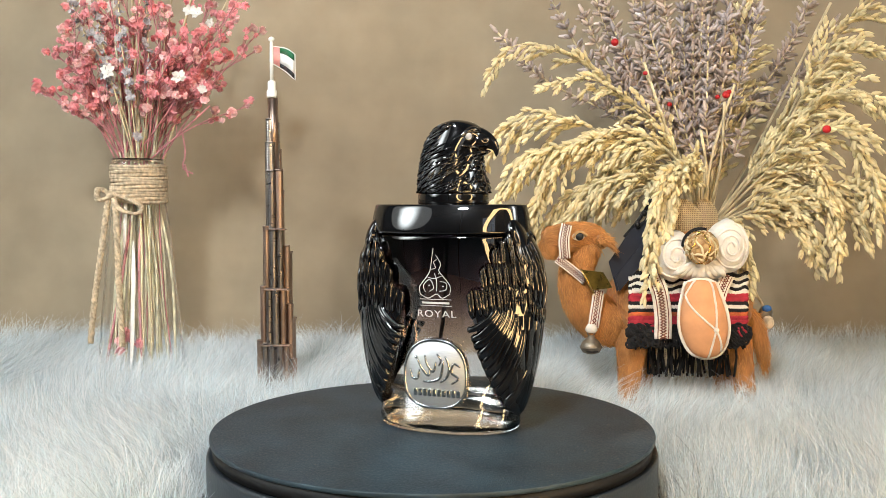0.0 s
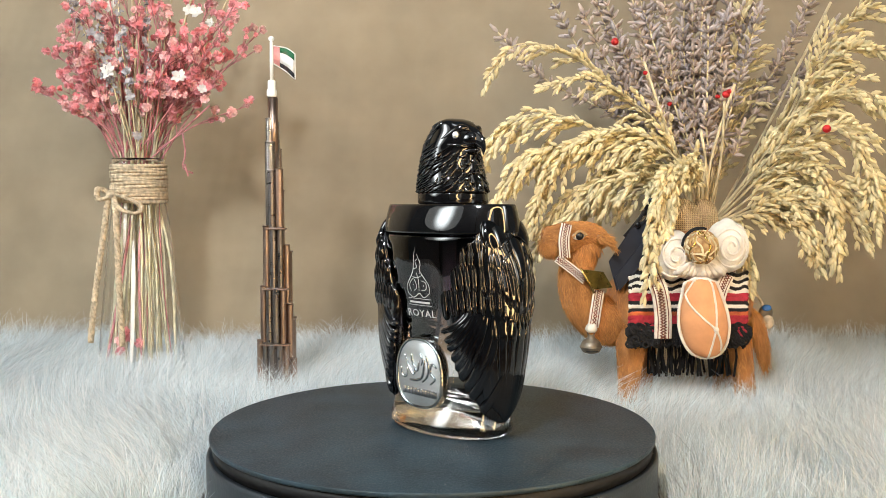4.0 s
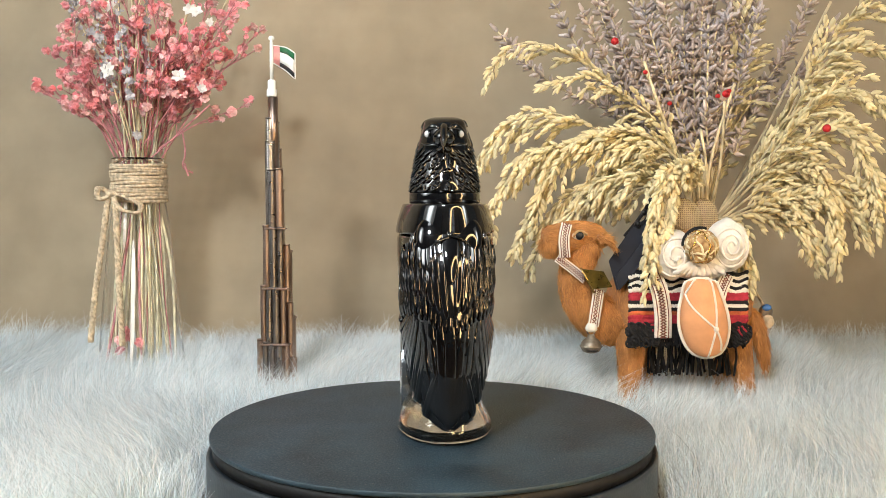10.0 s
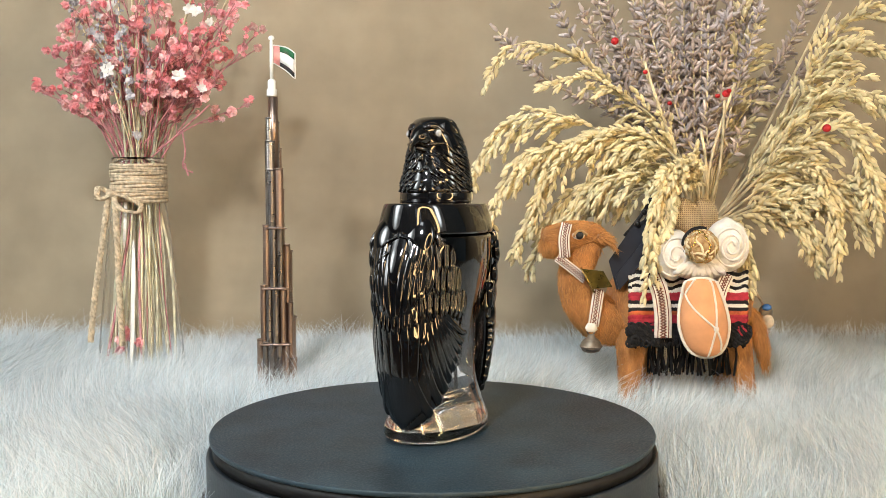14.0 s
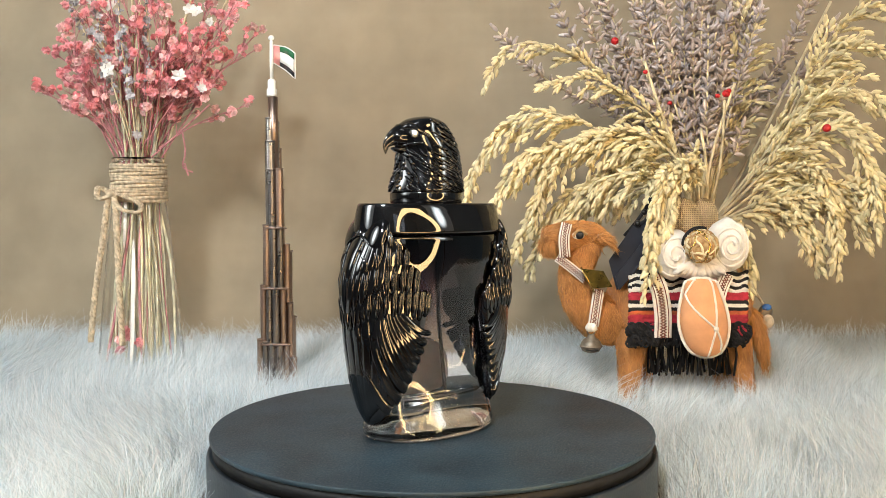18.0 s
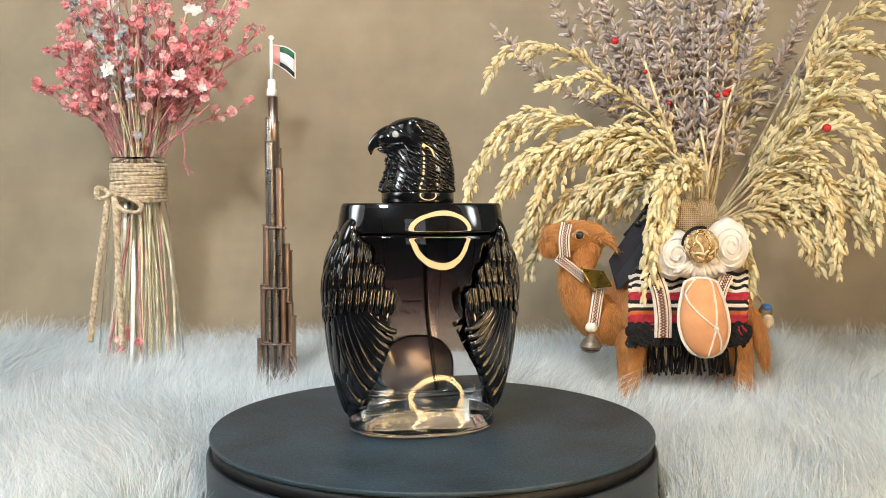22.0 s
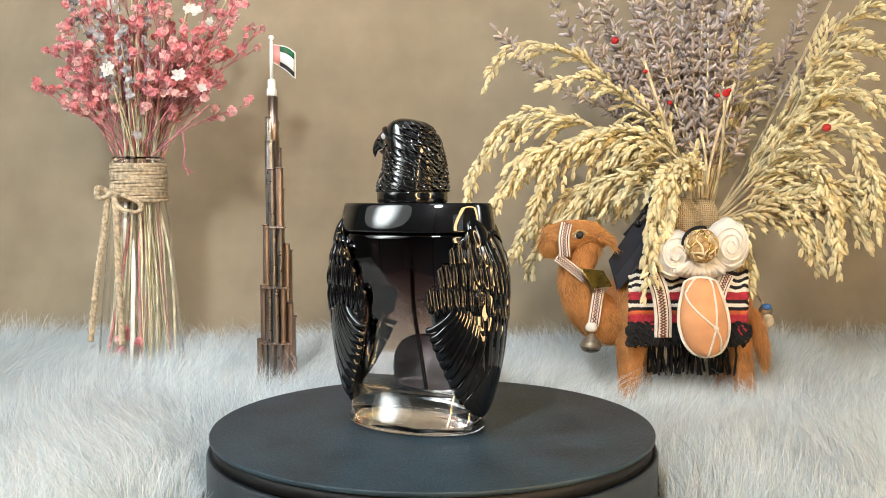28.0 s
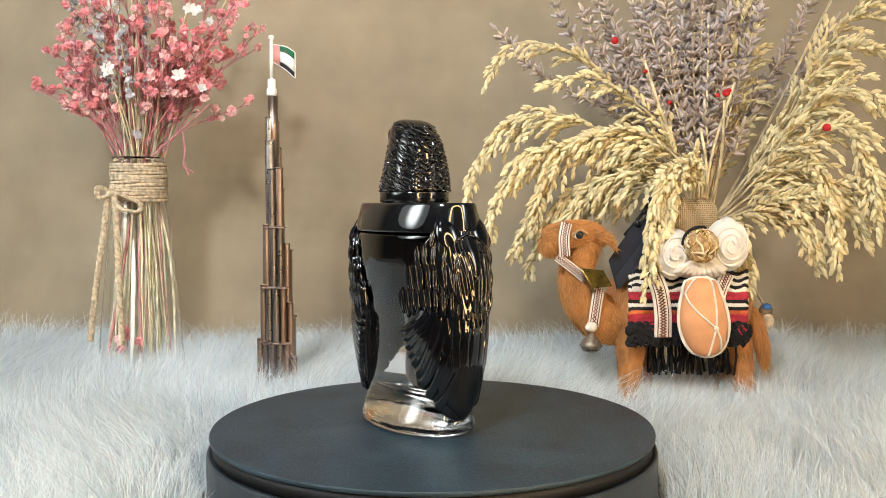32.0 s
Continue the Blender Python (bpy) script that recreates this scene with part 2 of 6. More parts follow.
M_STEEL = material("bright_plating", (0.40, 0.37, 0.34), 0.30, 1.0, vary=0.15, scale=90)
M_WHITE = material("white_enamel", (0.80, 0.79, 0.75), 0.3, vary=0.05, scale=200, coat=0.3)
M_RED = material("red_enamel", (0.76, 0.34, 0.33), 0.3, vary=0.05, coat=0.3)
M_GREEN = material("green_enamel", (0.01, 0.13, 0.05), 0.3, vary=0.05, coat=0.3)
M_INK = material("black_enamel", (0.01, 0.01, 0.012), 0.3, vary=0.05, coat=0.3)
M_VASE = material("clear_glass", (0.98, 0.99, 0.99), 0.0, trans=1.0, ior=1.4, vary=0.0, rough_vary=0.0)
M_JUTE = material("jute_twine", (0.64, 0.51, 0.35), 0.9, vary=0.25, scale=260, bump=0.8, bump_scale=900, island=0.12)
M_STRAW = material("dry_straw", (0.68, 0.57, 0.36), 0.75, vary=0.2, scale=90, random_ob=0.18, bump=0.3, bump_scale=400)
M_STALK = material("pale_stalk", (0.60, 0.55, 0.38), 0.75, vary=0.22, scale=90, random_ob=0.25, bump=0.3, bump_scale=400)
M_RICE = material("rice_husk", (0.865, 0.74, 0.445), 0.6, vary=0.08, scale=60, island=0.16, through_light=0.15, bump=0.3, bump_scale=900)
M_HUSK = material("single_husk", (0.865, 0.74, 0.445), 0.6, vary=0.08, scale=60, random_ob=0.16, through_light=0.15, bump=0.3, bump_scale=900)
M_LAVENDER = material("dry_lavender", (0.58, 0.475, 0.42), 0.85, vary=0.15, scale=160, island=0.28)
M_LAVENDER_BLUE = material("blue_lavender", (0.50, 0.435, 0.425), 0.85, vary=0.15, scale=160, island=0.28)
M_PINK = material("pink_blossom", (0.91, 0.34, 0.385), 0.8, vary=0.18, scale=160, random_ob=0.22, colour2=(0.93, 0.50, 0.50), through_light=0.2, bump=0.5, bump_scale=700)
M_PALE_PINK = material("pale_blossom", (0.95, 0.52, 0.53), 0.8, vary=0.15, scale=160, random_ob=0.2, colour2=(0.97, 0.74, 0.70), through_light=0.2, bump=0.5, bump_scale=700)
M_PINK_STEM = material("pink_stem", (0.58, 0.24, 0.25), 0.8, vary=0.2, scale=120)
M_PETAL = material("white_petal", (0.84, 0.80, 0.74), 0.8, vary=0.08, scale=300, through_light=0.2)
M_GREY_PETAL = material("grey_petal", (0.45, 0.42, 0.43), 0.85, vary=0.15, scale=300, island=0.2)
M_BERRY = material("red_berry", (0.50, 0.018, 0.022), 0.35, vary=0.1, scale=300)
M_CAMEL = material("camel_hide", (0.50, 0.22, 0.07), 0.85, vary=0.2, scale=70, bump=0.6, bump_scale=600, sheen=0.2)
M_CAMEL_FUR = material("camel_fur", (0.63, 0.295, 0.09), 0.7, vary=0.15, scale=50, island=0.28)
M_RUST = material("rust_thread", (0.26, 0.075, 0.045), 0.85, vary=0.25, scale=300, colour2=(0.10, 0.05, 0.04))
M_DARK = material("dark_thread", (0.012, 0.011, 0.012), 0.9, vary=0.3, scale=200, bump=0.6, bump_scale=800)
M_CREAM = material("cream_cotton", (0.80, 0.74, 0.65), 0.9, vary=0.08, scale=120, bump=0.5, bump_scale=900)
M_CRIMSON = material("crimson_wool", (0.45, 0.03, 0.05), 0.9, vary=0.2, scale=200, bump=0.6, bump_scale=900)
M_ORANGE = material("orange_wool", (0.55, 0.13, 0.04), 0.9, vary=0.2, scale=200, bump=0.6, bump_scale=900)
M_TERRA = material("pale_terracotta", (0.70, 0.335, 0.155), 0.7, vary=0.08, scale=60, bump=0.2, bump_scale=400)
M_ROLL = material("wrinkled_cotton", (0.80, 0.755, 0.69), 0.9, vary=0.10, scale=90, bump=1.0, bump_scale=260)
M_NAVY = material("navy_cloth", (0.003, 0.005, 0.014), 0.60, vary=0.2, scale=90)
M_FOIL = material("olive_foil", (0.11, 0.085, 0.02), 0.3, 0.8, vary=0.3, scale=120)
M_GOLD = material("brass", (0.70, 0.48, 0.16), 0.25, 1.0, vary=0.2, scale=200)
M_NUT = material("brown_weave", (0.33, 0.17, 0.06), 0.6, vary=0.2, scale=150, colour2=(0.62, 0.42, 0.2), bump=0.5, bump_scale=500)
M_BELL = material("tarnished_bell", (0.26, 0.22, 0.17), 0.5, 0.8, vary=0.25, scale=150)
M_BLUE = material("blue_bead", (0.05, 0.16, 0.45), 0.15, vary=0.1)
M_WHITE_FRAME = material("window_frame", (0.75, 0.75, 0.74), 0.4, vary=0.03)
M_LAMP = material("lamp_diffuser", (0.9, 0.85, 0.75), 0.5, vary=0.0, emit=(1.0, 0.66, 0.30), emit_power=25.0)
M_SOFT = softbox_cloth("softbox_cloth", 26.0, 1.2, 0.08, 0.38, 0.72)
M_STRIP = softbox_cloth("strip_cloth", 25.0, 0.3, 0.10, 0.15, 0.48)
M_HOUSING = material("lamp_housing", (0.02, 0.02, 0.02), 0.5, vary=0.1)

# ---- the room ----
def setting(name, geo, mat, label, category):
    return tagged(part(name, geo, mat, None, "", smooth=False), label, category, kind="structure")


WX0, WX1, WY0, WY1, WZ0, WZ1 = -2.4, 1.7, -2.2, 0.50, -0.75, 1.85
setting("wall_north", slab(WX0, WX1, WY1, WY1 + 0.1, WZ0, WZ1), M_WALL, "brown woven fabric wall behind the table", "wall")
setting("wall_west", slab(WX0 - 0.1, WX0, WY0, WY1, WZ0, WZ1), M_PAINT, "plain pale blue-grey painted wall", "wall")
setting("wall_east", slab(WX1, WX1 + 0.1, WY0, WY1, WZ0, WZ1), M_PAINT, "plain pale blue-grey painted wall", "wall")
wx0, wx1, wz0, wz1 = 0.16, 0.86, 0.1, 1.3
setting("wall_south", join(slab(WX0, wx0, WY0 - 0.1, WY0, WZ0, WZ1), slab(wx1, WX1, WY0 - 0.1, WY0, WZ0, WZ1),
                           slab(wx0, wx1, WY0 - 0.1, WY0, WZ0, wz0), slab(wx0, wx1, WY0 - 0.1, WY0, wz1, WZ1)),
        M_PAINT, "plain pale blue-grey painted wall with a window opening", "wall")
setting("floor", slab(WX0 - 0.1, WX1 + 0.1, WY0 - 0.1, WY1 + 0.1, WZ0 - 0.1, WZ0), M_TABLE, "dark wooden floor", "floor")
setting("ceiling", slab(WX0 - 0.1, WX1 + 0.1, WY0 - 0.1, WY1 + 0.1, WZ1, WZ1 + 0.1), M_PAINT, "plain pale blue-grey ceiling", "ceiling")
win = tagged(thing("window_1", pose(0, 0, 0), "white framed window with small panes", "window"), kind="structure")
for i in range(4):
    x = wx0 + (wx1 - wx0) * i / 3
    part("window_frame", slab(x - 0.018, x + 0.018, WY0 - 0.06, WY0 - 0.02, wz0, wz1, 0.004), M_WHITE_FRAME, win)
for i in range(5):
    z = wz0 + (wz1 - wz0) * i / 4
    part("window_frame", slab(wx0, wx1, WY0 - 0.058, WY0 - 0.022, z - 0.018, z + 0.018, 0.004), M_WHITE_FRAME, win)

table = thing("table", pose(0, 0, 0), "wooden table covered by a fur throw", "table")
part("tabletop", slab(-0.95, 0.95, -0.20, 0.495, -0.035, -0.004, 0.004), M_TABLE, table)
for x in (-0.88, 0.88):
    for y in (-0.15, 0.42):
        part("leg", slab(x - 0.03, x + 0.03, y - 0.03, y + 0.03, -0.75, -0.035, 0.004), M_TABLE, table)


# ---- the fur throw ----
def strands(roots, length, width, lean, droop, name, mat, normals=None, levels=3):
    """Thin tapering blades, one for each root; lean: the way each one bends over."""
    n = len(roots)
    up = np.tile(np.array([0.0, 0.0, 1.0]), (n, 1)) if normals is None else normals
    side = np.cross(up, lean)
    side += np.random.normal(0, 0.6, (n, 3)) * np.linalg.norm(lean, axis=1)[:, None]
    side /= np.linalg.norm(side, axis=1)[:, None] + 1e-9
    V = np.zeros((n, 2 * levels + 1, 3))
    for k in range(levels + 1):
        t = k / levels
        c = roots + up * (length * (t - droop * t * t))[:, None] + lean * (length * (0.35 * t + 0.65 * t * t))[:, None]
        if k < levels:
            w = (width * (1 - 0.75 * t) * 0.5)[:, None]
            V[:, 2 * k], V[:, 2 * k + 1] = c - side * w, c + side * w
        else:
            V[:, 2 * k] = c
    nv = 2 * levels + 1
    base = (np.arange(n) * nv)[:, None]
    quads = [base + np.array([[2 * k, 2 * k + 1, 2 * k + 3, 2 * k + 2]]) for k in range(levels - 1)]
    tri = base + np.array([[2 * levels - 2, 2 * levels - 1, 2 * levels]])
    loops = np.concatenate([np.concatenate(quads, axis=1), tri], axis=1).ravel()
    per = np.tile(np.array([4] * (levels - 1) + [3]), n)
    me = bpy.data.meshes.new(name)
    me.vertices.add(n * nv)
    me.vertices.foreach_set("co", V.ravel())
    me.loops.add(len(loops))
    me.loops.foreach_set("vertex_index", loops.astype(np.int32))
    me.polygons.add(len(per))
    me.polygons.foreach_set("loop_start", np.concatenate([[0], np.cumsum(per)[:-1]]).astype(np.int32))
    me.polygons.foreach_set("use_smooth", np.ones(len(per), dtype=bool))
    me.materials.append(mat)
    me.update(calc_edges=True)
    return me


def wavy(p, seed, f):
    """Cheap smooth noise of places p, from a few sine waves."""
    r = np.random.RandomState(seed)
    out = np.zeros(len(p))
    for k in range(6):
        a = r.uniform(0, 6.28)
        ff = f * r.uniform(0.5, 1.8)
        out += np.sin((p[:, 0] * math.cos(a) + p[:, 1] * math.sin(a)) * ff + r.uniform(0, 6.28))
    return out / 2.4


def fur():
    r = np.random.RandomState(3)

    def field(n, wide, long, mat, name, lift, seed):
        y = -0.165 + 0.655 * np.power(r.rand(n), 0.92)
        half = 0.30 + 0.58 * (y + 0.50)
        x = (r.rand(n) * 2 - 1) * half
        keep = (x - AXIS[0]) ** 2 + (y - AXIS[1]) ** 2 > 0.131 ** 2
        x, y = x[keep], y[keep]
        n = len(x)
        # tufts: roots gather a little towards tuft centres, and each tuft bends one way
        cell = 0.014
        cx, cy = np.floor(x / cell + 0.35 * np.sin(y * 90)), np.floor(y / cell + 0.35 * np.sin(x * 80))
        h = np.modf(np.abs(np.sin(cx * 12.9898 + cy * 78.233) * 43758.5453))[0]
        h2 = np.modf(np.abs(np.sin(cx * 39.346 + cy * 11.135) * 24634.6345))[0]
        tx, ty = (cx + h) * cell, (cy + h2) * cell
        root = np.stack([x, y, np.full(n, 0.0)], axis=1)
        p = np.stack([x, y], axis=1)
        ang = 1.3 + 0.6 * wavy(p, 5, 9.0) + 0.4 * wavy(p, 6, 26.0) + (h - 0.5) * 1.4 + r.normal(0, 0.55, n)
        amt = np.clip(0.52 + 0.24 * wavy(p, 8, 20.0) + (h2 - 0.5) * 0.5 + r.normal(0, 0.2, n), 0.05, 1.3)
        lean = np.stack([np.cos(ang) * amt, np.sin(ang) * amt * 0.8, np.zeros(n)], axis=1)
        # the tips of a tuft draw together
        lean[:, 0] += (tx - x) / long * 0.55
        lean[:, 1] += (ty - y) / long * 0.55
        length = np.clip(long * (1 + 0.12 * wavy(p, 9, 13.0) + (h - 0.5) * 0.25 + r.normal(0, 0.13, n)), 0.02, 0.085)
        # shorter where the turntable presses it
        rad = np.sqrt((x - AXIS[0]) ** 2 + (y - AXIS[1]) ** 2)
        length *= np.clip(0.62 + (rad - 0.131) / 0.06, 0.62, 1.0)
        length *= np.where((y < -0.07) & (np.abs(x - AXIS[0]) < 0.17), 0.62, 1.0)
        return strands(root, length, wide * (0.6 + 0.8 * r.rand(n)), lean, 0.28, name, mat, levels=4)
    ob = new("fur_throw", field(265000, 0.00052, 0.0455, M_FUR, "fur_throw", 0, 3))
    tagged(ob, "long-pile white and pale grey faux fur throw on the table", "fur throw", kind="stuff")
    tagged(part("guard_hair", field(44000, 0.0005, 0.058, M_GUARD, "guard_hair", 0, 4), M_GUARD, ob), "longer white hairs", kind="stuff")
    part("backing", slab(-0.94, 0.94, -0.195, 0.494, -0.004, 0.004, 0.001), M_BACKING, ob, "grey woven backing")


fur()


# ---- the turntable ----
def turntable():
    t = thing("turntable", pose(AXIS[0], AXIS[1], 0.0), "round dark grey motorised display turntable on the fur", "turntable")
    part("base", lathe([(0.118, 0.004), (0.1262, 0.006), (0.1268, 0.009), (0.1268, 0.0385), (0.1264, 0.0400), (0.1255, 0.0405), (0.1248, 0.0398), (0.110, 0.0398)], 128), M_BASE, t)
    # the gap's shade is a near-black ring, almost flush with the disc's edge
    part("seam_ring", lathe([(0.112, 0.0402), (0.1236, 0.0402), (0.1236, 0.0476), (0.112, 0.0476)], 96), M_GAP_SHADE, t, "black ring standing in for the shade in the gap under the disc")
    d = part("disc", lathe([(0.118, -0.0026), (0.1246, -0.0026), (0.1251, -0.0022), (0.1252, -0.0006), (0.1249, -0.0001), (0.1244, 0.0), (0.06, 0.0), (0.001, 0.0)], 128), M_DISC, t,
             "dark grey matt rotating disc", at=pose(0, 0, ZD))
    r = random.Random(4)
    speck = mesh_of("dust_speck", ellipsoid((0, 0, 0.0002), (0.0005, 0.0003, 0.0002), 6, 4), M_BACKING)
    for i in range(110):
        a, q = r.uniform(0, 6.28), 0.12 * math.sqrt(r.random())
        part("dust_speck", speck, M_BACKING, d, at=pose(q * math.cos(a), q * math.sin(a), 0.0, 0, 0, r.uniform(0, 180)) @ Matrix.Scale(r.uniform(0.25, 1.0), 4))
    return t, d


TURNTABLE, DISC = turntable()

# ---- the bottle: height, half width and half depth of its body ----
BODY_W = [(0.0, 0.0390), (0.0015, 0.0408), (0.006, 0.0414), (0.012, 0.0404), (0.018, 0.0392), (0.030, 0.0388), (0.050, 0.0402), (0.070, 0.0428), (0.090, 0.0452), (0.104, 0.0463), (0.1078, 0.0462), (0.1087, 0.0457), (0.1092, 0.0450)]
BODY_D = [(0.0, 0.0245), (0.0015, 0.0260), (0.006, 0.0256), (0.0135, 0.0222), (0.020, 0.0197), (0.028, 0.0186), (0.036, 0.0186), (0.045, 0.0190), (0.055, 0.0202), (0.065, 0.0218), (0.075, 0.0236), (0.083, 0.0250), (0.0905, 0.0261), (0.0980, 0.0267), (0.1060, 0.0267), (0.1078, 0.0264), (0.1087, 0.0258), (0.1092, 0.0250)]
BODY_E = 2.08


def plain(table, z):
    for (x0, v0), (x1, v1) in zip(table, table[1:]):
        if z <= x1:
            return v0 + (v1 - v0) * max(0.0, (z - x0) / (x1 - x0))
    return table[-1][1]


def fine(table, z):
    """Catmull-Rom value of a table at z."""
    m = len(table) - 1
    k = 0
    while k < m - 1 and z > table[k + 1][0]:
        k += 1
    (x1, p1), (x2, p2) = table[k], table[k + 1]
    t = min(1.0, max(0.0, (z - x1) / (x2 - x1)))
    s1 = (p2 - table[k - 1][1]) / (x2 - table[k - 1][0]) if k > 0 else (p2 - p1) / (x2 - x1)
    s2 = (table[k + 2][1] - p1) / (table[k + 2][0] - x1) if k + 2 <= m else (p2 - p1) / (x2 - x1)
    h = x2 - x1
    return p1 * (2 * t ** 3 - 3 * t * t + 1) + s1 * h * (t ** 3 - 2 * t * t + t) + p2 * (3 * t * t - 2 * t ** 3) + s2 * h * (t ** 3 - t * t)


def face_y(x, z):
    """Half depth of the body at x and z."""
    a, b = fine(BODY_W, z), fine(BODY_D, z)
    q = min(0.9999, abs(x) / a)
    return b * (1 - q ** BODY_E) ** (1 / BODY_E)


WING_W = [(0.004, 0.0410), (0.012, 0.0436), (0.020, 0.0460), (0.030, 0.0488), (0.040, 0.0512), (0.050, 0.0531), (0.060, 0.0546), (0.070, 0.0556), (0.080, 0.0556), (0.090, 0.0543), (0.098, 0.0518), (0.106, 0.0484), (0.112, 0.0460), (0.119, 0.0434)]
WING_IN = [(0.004, 0.0395), (0.0085, 0.0396), (0.012, 0.0388), (0.0165, 0.0368), (0.0215, 0.0340), (0.030, 0.0305), (0.044, 0.0258), (0.055, 0.0222), (0.059, 0.0206), (0.064, 0.0190), (0.070, 0.0186), (0.076, 0.0200), (0.0800, 0.0240), (0.085, 0.0256), (0.0905, 0.0285), (0.0945, 0.0318), (0.100, 0.0335), (0.105, 0.0365), (0.110, 0.0400), (0.119, 0.0440)]

# half depth of the wing at its edges, seen along the bottle's broad side
WING_D = [(0.004, 0.0003), (0.0080, 0.0034), (0.0105, 0.0076), (0.0140, 0.0114), (0.0185, 0.0142), (0.0235, 0.0164), (0.030, 0.0184), (0.040, 0.0208), (0.050, 0.0227), (0.058, 0.0238), (0.066, 0.0243), (0.074, 0.0246), (0.082, 0.0246), (0.092, 0.0242), (0.100, 0.0234), (0.107, 0.0220), (0.113, 0.0192), (0.119, 0.0130)]


def wing_at(s, z, lift):
    """A place on the wing's skin: s runs from one edge over the bottle's narrow side to the other."""
    W = fine(WING_W, z)
    Xin = min(fine(WING_IN, z), W * 0.995)
    e = 2 / 2.2
    thm = math.acos((Xin / W) ** (1 / e))
    edge = fine(WING_D, z)
    if z > 0.062:
        edge = max(edge, min(0.0240, face_y(min(Xin, fine(BODY_W, z) * 0.93), z) + 0.0020))
    D = min(edge / max(0.12, math.sin(thm) ** e), 0.0315)
    th = max(-1.5, min(1.5, s * thm))
    c, q = math.cos(th), math.sin(th)
    x, y = W * c ** e, D * math.copysign(abs(q) ** e, q)
    nx, ny = (c ** (2 - e)) / W, math.copysign(abs(q) ** (2 - e), q) / D
    k = math.hypot(nx, ny)
    return (x + nx / k * lift, y + ny / k * lift, z)


def wing_span(z):
    """Length of half the wing's girth at a height, to turn metres into s."""
    a, b = wing_at(0, z, 0), wing_at(0.5, z, 0)
    c = wing_at(1, z, 0)
    return math.dist(a, b) + math.dist(b, c)


def s_at_x(x, z, side):
    """The s at which the wing's skin has a given x."""
    W = fine(WING_W, z)
    Xin = min(fine(WING_IN, z), W * 0.995)
    e = 2 / 2.2
    return side * math.acos(min(1.0, (max(0.001, min(x, W)) / W)) ** (1 / e)) / math.acos((Xin / W) ** (1 / e))


def feather(path, half, high, rise, nl=10, nw=6, point=0.62, groove=0.30):
    """A raised feather along path(l) = (s, z); half: half its width in metres; point: where its rounded tip begins."""
    V, F = [], []
    for i in range(nl + 1):
        l = i / nl
        s0, z0 = path(l)
        taper = (0.80 + 0.24 * min(1.0, l / point)) * (1.0 if l < point else max(0.03, math.sqrt(max(0.0, 1 - ((l - point) / (1 - point)) ** 2))))
        ds = half * taper / max(0.0025, wing_span(z0))
        for j in range(nw + 1):
            w = -1 + 2 * j / nw
            tip = 1 - 0.85 * max(0.0, (l - point) / (1 - point)) ** 2.5
            h = (high * (math.sqrt(max(0.0, 1 - w * w)) - groove * math.exp(-(w / 0.22) ** 2)) * (0.45 + 0.55 * min(1.0, l * 2.2)) + rise * l) * tip - 0.0006
            if abs(w) > 0.99:
                h = -0.0014 + rise * l * 0.6
            if i == nl:
                h = -0.0014
            V.append(wing_at(max(-1.04, min(1.04, s0 + w * ds)), z0 + 0.0008 * w * w * (l > point), h))
    for i in range(nl):
        for j in range(nw):
            a = i * (nw + 1) + j
            F.append((a, a + nw + 1, a + nw + 2, a + 1))
    return V, F


